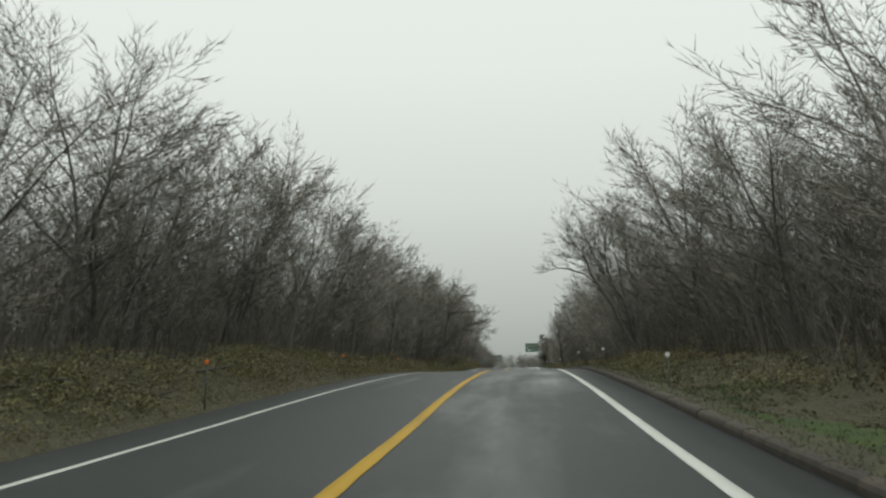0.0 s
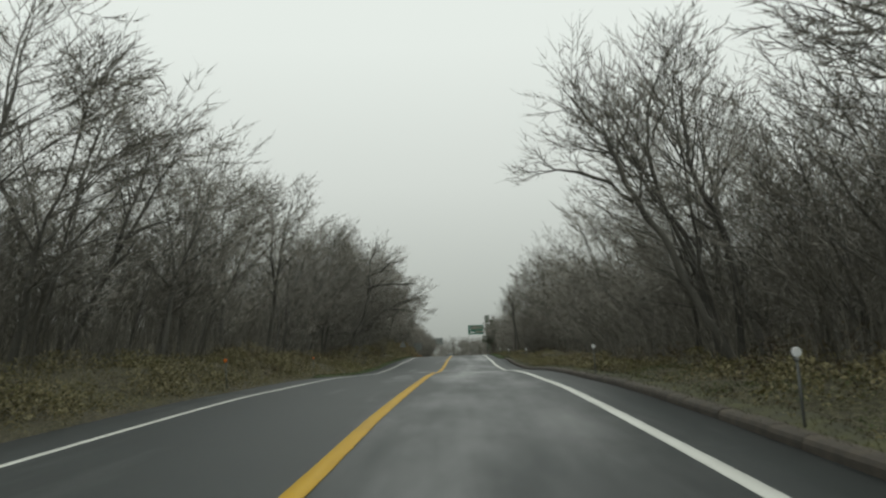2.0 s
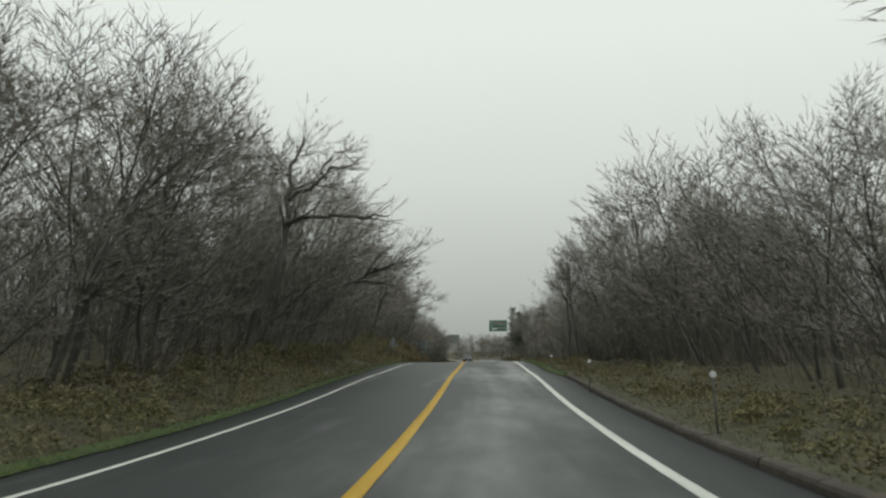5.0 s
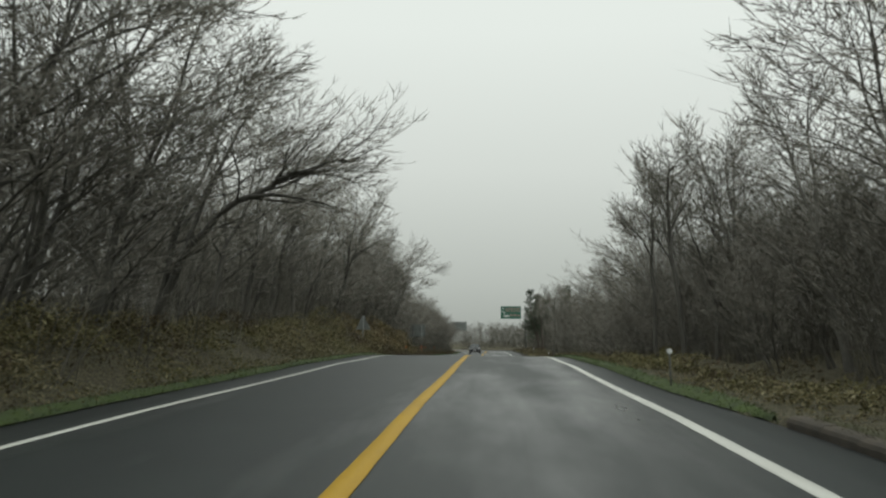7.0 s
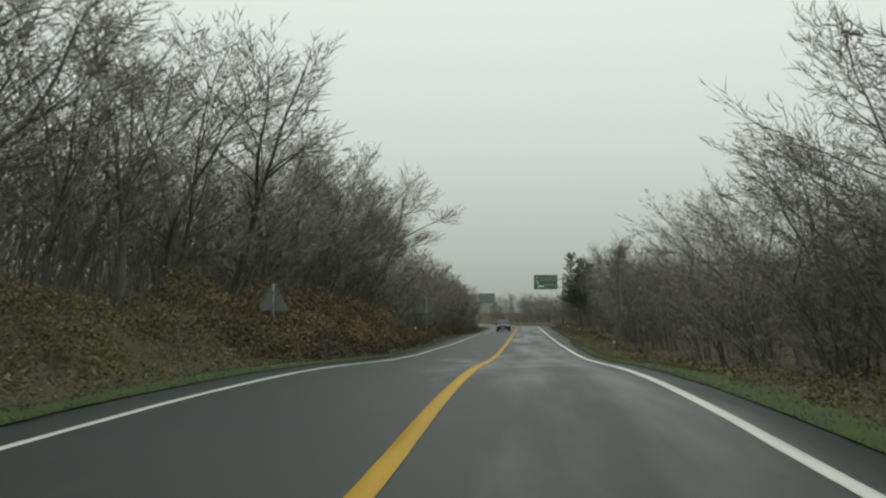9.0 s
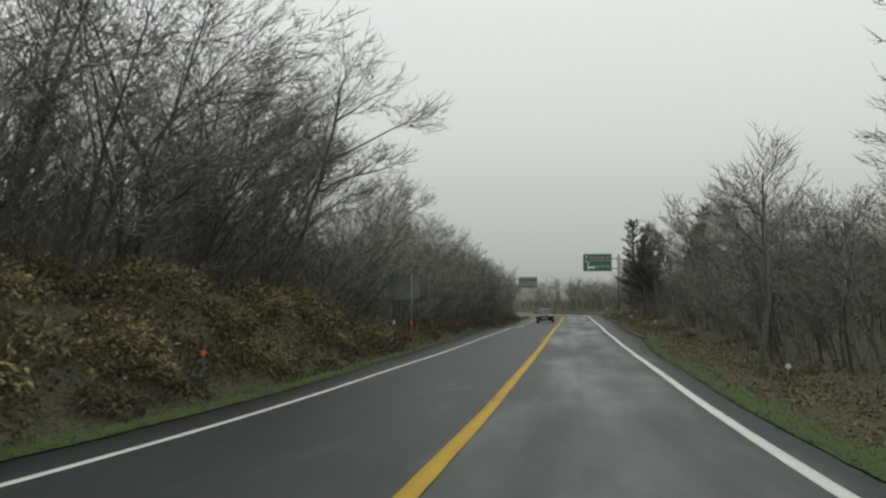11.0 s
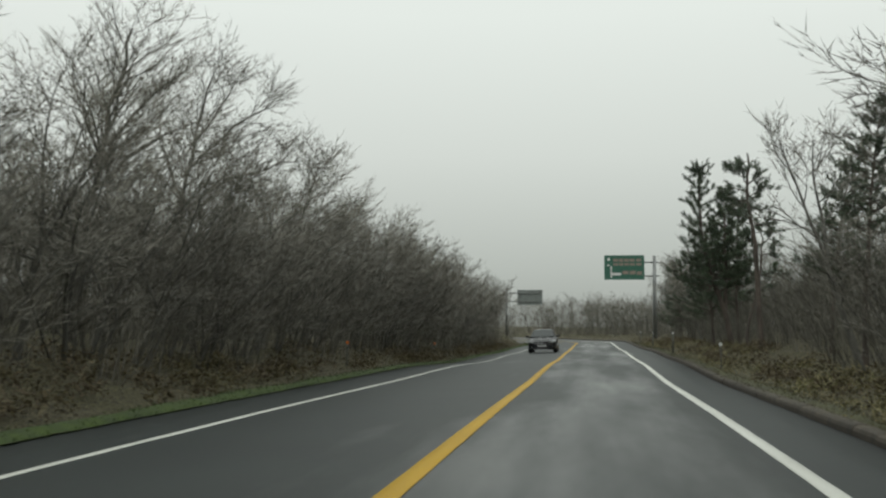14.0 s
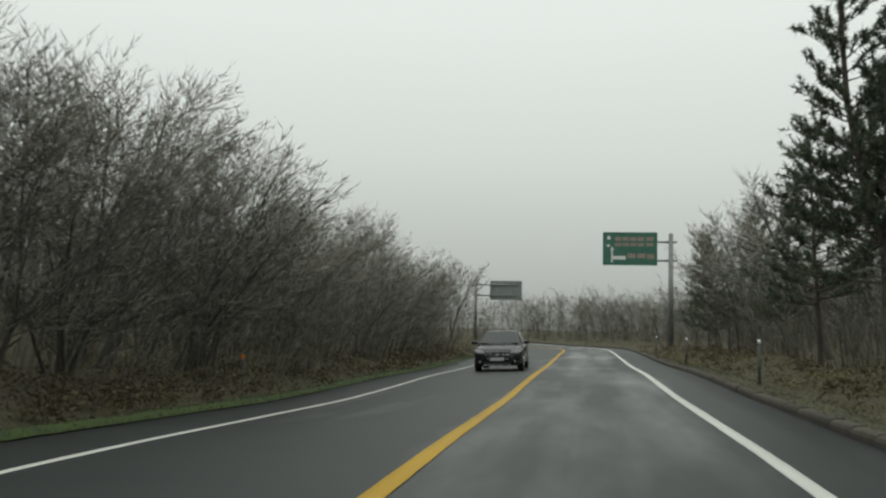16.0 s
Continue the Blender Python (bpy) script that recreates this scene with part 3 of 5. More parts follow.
def build_woods():
    # single trees that stand out from the rows: kind, place, size, turn, tilt
    lone = ((3, -9.7, 22.0, 0.92, 5, 4), (5, -8.4, 89.0, 1.0, -30, 3),
            (3, -8.3, 118.0, 1.02, 0, 6), (0, -8.6, 123.6, 1.04, 12, 5), (6, -8.8, 129.4, 1.0, -10, 5), (3, -8.2, 103.0, 0.98, 0, 8), (3, -8.0, 108.3, 0.98, -12, 8), (0, -8.6, 98.6, 0.98, 10, 8), (2, -8.8, 83.5, 1.0, 10, 4), (1, -9.6, 86.6, 1.05, -20, 4), (0, -9.2, 91.8, 1.0, 15, 2), (1, 9.4, 37.4, 0.9, 185, -4), (3, -9.3, 43.0, 1.08, 0, 5), (0, 8.9, 62.0, 0.64, 170, 0), (4, 10.2, 112.0, 0.84, 150, 0), (4, 8.6, 201.5, 0.92, 170, 0), (0, 9.3, 195.6, 0.86, 180, 0), (1, 9.1, 190.6, 0.82, 170, 0), (4, 9.8, 126.0, 0.98, 170, 0), (4, 9.9, 118.5, 1.0, 160, 0), (0, -9.2, 219.5, 0.62, -10, 3), (2, 8.0, 171.0, 0.60, 200, 0),
            (0, -8.6, 147.0, 0.90, 20, 0), (2, -9.8, 151.0, 0.85, -30, 0), (5, -8.2, 154.6, 0.88, 30, 0), (1, -9.0, 158.4, 0.90, 5, 0), (6, -10.8, 149.0, 0.88, -20, 0), (4, -10.9, 156.0, 0.88, 40, 0), (3, -8.6, 161.8, 0.80, -15, 4), (0, -9.6, 164.2, 0.90, 20, 0), (5, -10.8, 167.5, 0.92, -10, 0), (1, -9.9, 170.5, 0.82, 30, 0), (3, -8.6, 173.2, 0.66, 0, 4), (0, -9.0, 101.0, 1.12, 25, 0), (2, -8.3, 105.0, 1.08, 0, 0),
            (0, -8.7, 191.0, 0.72, 0, 4), (5, -8.9, 197.5, 0.76, 30, 6), (1, -8.7, 203.0, 0.74, -25, 8), (3, -9.2, 209.5, 0.66, 0, 6), (6, -8.8, 214.5, 0.67, 20, 5), (0, -8.9, 225.0, 0.66, 15, 6), (5, -8.8, 232.0, 0.64, -10, 4))
    for k, x, y, size, turn, tilt in lone:
        plant(NEAR[k], x, y, size, turn, tilt if x < 0 else -tilt)
    # broad, many-stemmed trees where the woods close up
    rng = random.Random(6)
    broad = [((-8.5 if y < 184 else -7.6) + rng.uniform(-0.9, 0.5), y + rng.uniform(-0.6, 0.6), left_height(y) / 9.6 * rng.uniform(0.9, 1.03)) for y in np.concatenate([np.arange(178, 202, 2.6), np.arange(202, 256, 2.1)])]
    broad += [(-9.6 + rng.uniform(-0.8, 0.6), y + rng.uniform(-0.6, 0.6), rng.uniform(0.88, 1.02)) for y in np.arange(83, 104, 3.0)]
    broad += [(-9.3 + rng.uniform(-0.8, 0.6), y + rng.uniform(-0.6, 0.6), rng.uniform(0.80, 0.91)) for y in np.arange(146, 170, 4.0)]
    broad += [(10.2 + rng.uniform(-0.5, 0.9), y + rng.uniform(-0.6, 0.6), rng.uniform(0.76, 0.88)) for y in np.arange(108, 136, 3.4)]
    broad += [(8.6 + rng.uniform(-0.5, 0.7), y + rng.uniform(-0.6, 0.6), rng.uniform(0.50, 0.62)) for y in np.arange(112, 152, 3.2)]
    broad += [(-10.2 + rng.uniform(-0.8, 0.6), y + rng.uniform(-0.6, 0.6), rng.uniform(0.9, 1.0)) for y in np.arange(107, 126, 3.4)]
    broad += [(8.9 + rng.uniform(-0.4, 0.9), y + rng.uniform(-0.6, 0.6), right_height(y) / 10.4 * rng.uniform(0.85, 0.98)) for y in np.arange(44, 84, 5.0)]
    broad += [(9.8 + rng.uniform(-0.3, 0.9), y + rng.uniform(-0.6, 0.6), rng.uniform(0.74, 0.84)) for y in np.arange(26, 44, 3.6)]
    broad += [(9.2 + rng.uniform(-0.3, 0.9), y + rng.uniform(-0.6, 0.6), right_height(y) / 10.6 * rng.uniform(0.86, 0.98)) for y in np.arange(178, 203, 3.6)]
    broad += [(-7.8, 196.8, 0.84), (-8.2, 200.4, 0.84), (-8.4, 193.2, 0.84), (-7.7, 222.5, 0.74), (-7.9, 227.0, 0.74)]
    rng = random.Random(7)
    for k, (x, y, size) in enumerate(broad):
        plant(BROAD[k % 3], x, y, size, (0 if x < 0 else 180) + rng.uniform(-35, 35), rng.uniform(0, 6))
    for side, row, high in ((-1, left_row, left_height), (1, right_row, right_height)):
        rng = random.Random(20 + side)
        y = -6.0
        while y < 312:
            x = road_x(y) + row(y) + side * rng.uniform(-0.5, 1.3)
            if not (side > 0 and 203 < y < 232) and all(math.hypot(x - a[1], y - a[2]) > 1.9 for a in lone) and all(math.hypot(x - a[0], y - a[1]) > 1.5 for a in broad):
                plant(rng.choice(NEAR if y < 258 else BACK), x, y, high(y) / 10.0 * rng.uniform(0.86, 1.08), (0 if side < 0 else 180) + rng.uniform(-45, 45), rng.uniform(0, 9 if side < 0 else 5))
            y += rng.uniform(2.7, 4.1) * (1.0 if y < 250 else 2.1)
        rng = random.Random(30 + side)
        y = -4.0 + rng.uniform(0, 4)
        while y < 330:
            x = road_x(y) + row(y) + side * (3.2 + rng.uniform(-1.5, 1.5))
            plant(rng.choice(BACK), x, y, high(y) / 10.0 * rng.uniform(0.8, 0.98), rng.uniform(0, 360))
            y += 8.6 * rng.uniform(0.75, 1.3) * (1.0 if y < 235 else 1.8)
    # crowns that reach out over the verge
    for kind, x, y, size, turn, tilt in ((NEAR[3], -8.6, 55.5, 1.05, 0, 5), (NEAR[0], -9.3, 59.6, 1.05, 10, 4), (NEAR[4], 9.8, 61.2, 0.62, 170, 0), (NEAR[4], 9.6, 50.5, 1.05, 170, 0), (BROAD[1], 9.9, 47.0, 0.95, 185, 0), (NEAR[1], 9.6, 54.2, 0.98, 180, 0), (BROAD[0], -9.2, 96.4, 1.0, 10, 4), (BROAD[1], -9.3, 101.2, 1.0, -15, 4), (BROAD[2], -9.2, 106.0, 0.98, 15, 4),
                                         (BROAD[1], 9.8, 33.4, 1.02, 180, 0), (NEAR[1], 8.9, 36.4, 1.06, 175, 2), (BROAD[0], 9.2, 39.8, 1.04, 190, 0), (BROAD[1], 9.0, 42.6, 1.0, 175, 0), (NEAR[0], 10.2, 30.4, 0.98, 180, 2), (NEAR[5], 11.2, 35.0, 1.08, 170, 0), (BROAD[2], 11.0, 43.4, 1.02, 180, 0),
                                         (BROAD[2], -10.0, 24.4, 0.86, 5, 3), (BROAD[0], -10.8, 30.6, 0.90, -10, 3), (NEAR[5], -10.8, 27.4, 0.88, 10, 3), (NEAR[2], -10.4, 35.6, 0.96, -12, 3), (NEAR[1], 10.9, 21.4, 1.26, 180, 0), (BROAD[2], 11.4, 24.2, 1.18, 175, 0),
                                         (BROAD[2], 8.8, 60.0, 0.84, 185, 0), (BROAD[0], 8.8, 124.5, 0.80, 180, 0), (BROAD[1], 9.0, 128.6, 0.76, 190, 0), (NEAR[1], 9.3, 131.8, 0.76, 175, 0), (BROAD[2], 9.0, 135.6, 0.62, 180, 0), (NEAR[0], 9.2, 121.8, 0.86, 180, 0), (NEAR[1], 9.2, 64.2, 0.60, 175, 0), (BROAD[0], -8.9, 93.4, 1.08, -10, 3), (BROAD[1], -8.0, 104.2, 1.06, 0, 5), (BROAD[2], -7.9, 99.6, 1.06, 10, 5), (BROAD[0], -8.3, 109.0, 1.0, -8, 4), (NEAR[1], -9.6, 89.6, 1.12, 20, 3),
                                         (BROAD[0], -8.6, 163.4, 0.88, 5, 3), (BROAD[2], -8.8, 167.3, 0.86, -15, 3), (NEAR[3], -9.0, 160.4, 0.82, 10, 3), (BROAD[1], -9.2, 157.6, 0.86, -10, 3), (BROAD[1], 9.0, 166.6, 0.66, 180, 0), (BROAD[0], 9.5, 170.6, 0.66, 190, 0),
                                         (BROAD[1], -7.6, 216.2, 0.73, 0, 3), (BROAD[0], -7.4, 220.8, 0.74, -12, 3), (BROAD[2], -8.8, 176.0, 0.62, 8, 3), (BROAD[0], -9.0, 179.5, 0.64, -12, 3)):
        plant(kind, x, y, size, turn, tilt)
    # the bend closes the view
    rng = random.Random(40)
    for k in range(26):
        x, y = rng.uniform(-14, 22), rng.uniform(334, 352)
        if abs(x - road_x(y)) > 7:
            plant(rng.choice(BACK), x, y, rng.uniform(0.7, 0.9), rng.uniform(0, 360))


build_woods()


def curve_through(pts, steps, rng, shake):
    """Points along a smooth crooked line through the given ones."""
    out = []
    for i in range(len(pts) - 1):
        a, b, c, d = pts[max(i - 1, 0)], pts[i], pts[i + 1], pts[min(i + 2, len(pts) - 1)]
        for k in range(steps):
            u = k / steps
            p = b + 0.5 * u * ((c - a) + u * ((2 * a - 5 * b + 4 * c - d) + u * (3 * (b - c) + d - a)))
            out.append(p + rand_dir(rng) * (shake if k else 0))
    return out + [pts[-1]]


def single_tree(seed, label, y, limbs, dense=0.8, shake=0.07, arms=1.6, reach=0.34, stout=0.85):
    """A tree whose trunk and main boughs follow given lines of (x, z); the first is the trunk. Each line: radius at its start, drift along the road, points."""
    rng = random.Random(seed)
    wood, twigs = Tubes(), Tubes()
    foot = limbs[0][2][0]
    below = ground_z(foot[0], y) - 0.3
    base = Vector((foot[0], y, below))
    to_road = -1.0 if foot[0] > 0 else 1.0
    for k, (r, drift, line) in enumerate(limbs):
        if k == 0 and foot[1] > below + 0.4:
            line = ((foot[0] - (line[1][0] - foot[0]) * 0.5, below),) + tuple(line)
        start = 0.0 if k == 0 else rng.uniform(-0.2, 0.2)
        pts = [Vector((x, y + start + drift * j / (len(line) - 1), z)) - base for j, (x, z) in enumerate(line)]
        pts = curve_through(pts, 3, rng, shake)
        n = len(pts)
        wood.tube(pts, [r * (1 - 0.78 * j / (n - 1)) for j in range(n)], 7 if k == 0 else 5)
        length = sum((b - a).length for a, b in zip(pts, pts[1:]))
        spray(rng, wood, twigs, pts[n // 2:], r * 0.4, length * 0.5, dense, stout, 0.1 * to_road, 0.35)
        for j in range(max(2, int(length * arms))):
            u = rng.uniform(0.45 if k == 0 else 0.25, 0.97)
            p, d = along(pts, u)
            way = (aside(rng, d, rng.uniform(30, 65)) + Vector((0.25 * to_road, 0, 0.25))).normalized()
            ll = (0.5 + length * reach * rng.uniform(0.4, 1.0)) * (1.1 - 0.5 * u)
            lr = max(r * (1 - 0.78 * u) * 0.55, 0.012)
            arm, _ = limb(rng, p, way, ll, 4, 0.26, 0.05, 0.0)
            wood.tube(arm, [lr * (1 - 0.18 * m) for m in range(5)], 4)
            spray(rng, wood, twigs, arm, lr, ll, dense, stout, 0.1 * to_road)
    root = thing("tree", Matrix.Translation(base), label, "tree", "roadside trees")
    put("trunk", wood.mesh("trunk"), M_BARK, root)
    put("crown", twigs.mesh("crown", False), M_TWIG, root, "fine leafless twigs")


single_tree(81, "gnarled bare tree with crooked boughs reaching over the verge", 95.5, (
    (0.17, 0.3, ((-6.77, 3.25), (-6.08, 4.4), (-5.72, 5.76), (-5.63, 7.2), (-5.57, 8.23), (-5.39, 8.9), (-5.05, 9.8))),
    (0.09, -0.8, ((-5.63, 7.4), (-5.02, 7.79), (-4.5, 8.0), (-4.1, 8.35), (-3.7, 8.45), (-3.1, 8.55))),
    (0.05, 0.5, ((-4.27, 8.13), (-4.34, 8.72), (-3.96, 9.25), (-3.5, 9.05))),
    (0.09, 0.8, ((-5.65, 6.59), (-4.77, 6.83), (-4.0, 6.9), (-2.97, 6.78), (-2.5, 6.95), (-2.05, 6.9)))), 0.62, 0.12, 0.8, 0.2)
single_tree(82, "bare tree leaning from the kerb with one long low bough", 47.3, (
    (0.13, -0.3, ((7.63, 1.11), (7.04, 2.08), (6.37, 3.65), (5.58, 4.96), (5.15, 5.97), (4.79, 6.6), (4.14, 7.44))),
    (0.06, -0.5, ((5.58, 4.96), (5.02, 5.42), (4.2, 5.68), (3.7, 5.72), (3.4, 5.85))),
    (0.05, 0.6, ((5.26, 6.17), (5.6, 6.97), (5.83, 7.6)))), 0.7, 0.08, 0.9, 0.24)
single_tree(83, "bare tree with several dark stems behind the kerb", 47.9, (
    (0.11, 0.4, ((7.54, 1.11), (7.13, 3.43), (6.3, 5.43), (6.2, 6.85), (6.4, 8.0))),
    (0.10, 0.9, ((8.1, 1.09), (7.95, 4.18), (7.4, 5.6), (7.2, 7.2), (7.3, 8.4)))), 0.8)
single_tree(84, "slender bare tree leaning out over the steep bank", 165.6, (
    (0.10, 0.0, ((-7.62, 2.74), (-7.0, 4.03), (-6.47, 5.59), (-6.04, 7.16), (-5.77, 8.38), (-5.57, 9.34))),
    (0.045, 0.4, ((-6.47, 5.59), (-5.41, 6.09), (-4.18, 6.42))),
    (0.045, -0.4, ((-6.21, 6.46), (-4.88, 7.04), (-3.22, 7.86))),
    (0.035, 0.3, ((-5.95, 7.68), (-5.06, 8.35), (-4.18, 8.85)))), 0.8, 0.05, 1.4, 0.26)
single_tree(89, "tall bare tree whose dense twigs fan out above lower growth", 177.8, (
    (0.13, 0.3, ((-11.8, 2.0), (-11.3, 4.0), (-10.7, 6.0), (-10.1, 8.0), (-9.5, 10.2))),
    (0.06, -0.6, ((-11.1, 4.6), (-9.8, 5.9), (-8.6, 6.7), (-8.1, 7.0))),
    (0.06, 0.6, ((-10.8, 5.6), (-9.6, 7.0), (-8.4, 7.8))),
    (0.06, -0.9, ((-10.5, 6.6), (-9.4, 8.0), (-8.3, 9.0))),
    (0.05, 0.5, ((-10.7, 6.2), (-11.2, 8.0), (-11.0, 9.9)))), 1.0, 0.08, 1.9, 0.3)
single_tree(90, "tall bare tree whose dense twigs fan out above lower growth", 174.2, (
    (0.14, 0.3, ((-12.2, 2.2), (-11.6, 4.2), (-10.8, 6.2), (-10.2, 8.4), (-9.8, 10.4))),
    (0.06, -0.6, ((-11.4, 4.6), (-10.2, 6.1), (-9.1, 7.0), (-8.3, 7.4))),
    (0.06, 0.6, ((-10.9, 5.9), (-9.8, 7.2), (-8.6, 8.3))),
    (0.05, 0.5, ((-11.0, 6.0), (-11.8, 8.0), (-11.6, 10.0)))), 1.0, 0.08, 1.9, 0.3)
single_tree(91, "tall bare tree set back behind the brush, reaching towards the road", 206.8, (
    (0.13, 0.3, ((-13.60, 1.00), (-13.30, 4.00), (-13.00, 6.20), (-12.60, 8.50), (-12.00, 10.60))),
    (0.06, 0.5, ((-13.10, 5.60), (-11.50, 6.70), (-9.90, 7.20), (-8.80, 7.60))),
    (0.06, 0.4, ((-12.90, 6.80), (-11.50, 8.20), (-10.30, 9.10), (-9.60, 9.50))),
    (0.05, -0.5, ((-12.70, 8.00), (-11.50, 9.30), (-10.90, 10.30))),
    (0.05, 0.5, ((-13.00, 6.20), (-14.00, 8.20), (-14.10, 10.00)))), 0.95, 0.1, 1.7, 0.28)
single_tree(92, "tall bare tree set back behind the brush, reaching towards the road", 199.6, (
    (0.13, -0.3, ((-12.70, 1.00), (-12.40, 4.00), (-12.00, 6.20), (-11.50, 8.20), (-11.10, 9.80))),
    (0.06, 0.5, ((-12.10, 5.40), (-10.70, 6.60), (-9.30, 7.30))),
    (0.06, 0.4, ((-11.90, 6.60), (-10.70, 8.00), (-9.70, 8.90))),
    (0.05, 0.5, ((-12.00, 6.20), (-13.00, 8.00), (-13.30, 9.60)))), 0.95, 0.1, 1.7, 0.28)
single_tree(85, "bare tree with a long level bough sweeping over the verge", 113.2, (
    (0.15, 0.0, ((-8.3, 2.0), (-7.6, 3.9), (-6.7, 5.1), (-5.66, 5.8), (-4.85, 6.26), (-3.7, 6.68), (-2.62, 6.9))),
    (0.06, 0.6, ((-4.85, 6.26), (-4.02, 6.5), (-2.84, 6.3))),
    (0.07, -0.5, ((-5.66, 5.79), (-4.48, 5.75), (-3.39, 5.5))),
    (0.09, 0.8, ((-7.4, 4.2), (-7.0, 6.0), (-6.2, 7.8), (-5.6, 9.0)))), 0.85, 0.08, 1.5)
single_tree(86, "tall slender bare tree with a narrow crown", 115.4, (
    (0.09, 0.0, ((6.73, 1.19), (6.62, 2.35), (6.40, 4.13), (6.29, 5.49), (6.29, 6.47), (6.32, 7.07))),
    (0.04, 0.3, ((6.40, 4.13), (6.04, 4.92), (5.80, 5.65))),
    (0.04, -0.3, ((6.31, 5.09), (6.72, 5.90), (6.93, 6.56)))), 0.85, 0.05, 1.6, 0.2)
single_tree(87, "tall slender bare tree with a narrow crown", 120.0, (
    (0.09, 0.0, ((6.70, 1.19), (6.64, 2.89), (6.55, 4.93), (6.60, 6.29), (6.58, 7.25))),
    (0.04, 0.3, ((6.60, 4.73), (6.05, 5.66), (5.59, 6.29)))), 0.85, 0.05, 1.8, 0.2)
single_tree(88, "slender bare tree standing at the low verge", 162.0, (
    (0.08, 0.0, ((5.88, 0.28), (6.05, 1.86), (6.07, 2.94), (6.03, 4.29), (6.02, 5.44))),
    (0.03, 0.3, ((6.05, 3.39), (5.55, 3.94), (5.36, 4.31))),
    (0.03, -0.3, ((6.03, 4.29), (5.57, 4.76), (5.37, 5.02)))), 0.85, 0.05, 1.6, 0.2)

# ---------------------------------------------------------------- thicket under the trees


def spikes(p, q, r):
    """Arrays of ridged, tapering twigs from p to q with base radius r."""
    d = q - p
    d = d / np.linalg.norm(d, axis=1, keepdims=True)
    a = np.cross(d, np.where(np.abs(d[:, 2:3]) < 0.9, np.array([[0.0, 0.0, 1.0]]), np.array([[1.0, 0.0, 0.0]])))
    a = a / np.linalg.norm(a, axis=1, keepdims=True) * r[:, None]
    b = np.cross(d, a)
    v = np.stack([p + a, p + b * 0.9, p - a, q], 1)
    base = np.arange(len(p))[:, None, None] * 4
    f = base + np.array([[[0, 1, 3], [1, 2, 3]]])
    return v.reshape(-1, 3), f.reshape(-1, 3)


def across(d, rng):
    a = np.cross(d, rng.normal(0, 1, d.shape))
    return a / (np.linalg.norm(a, axis=1, keepdims=True) + 1e-9)


def slivers(p, q, r, rng):
    """Arrays of single tapering twigs from p to q."""
    a = across(q - p, rng) * r[:, None]
    v = np.stack([p + a, p - a, q], 1)
    return v.reshape(-1, 3), np.arange(len(p) * 3).reshape(-1, 3)


def shoots(p, m, q, r, rng):
    """Arrays of bent, tapering stems through p, m and q."""
    on = 0.25 * p + 0.5 * m + 0.25 * q
    a = across(q - p, rng) * r[:, None]
    v = np.stack([p + a, p - a, on + a * 0.7, on - a * 0.7, q], 1)
    f = np.arange(len(p))[:, None, None] * 5 + np.array([[[0, 1, 3], [0, 3, 2], [2, 3, 4]]])
    return v.reshape(-1, 3), f.reshape(-1, 3)


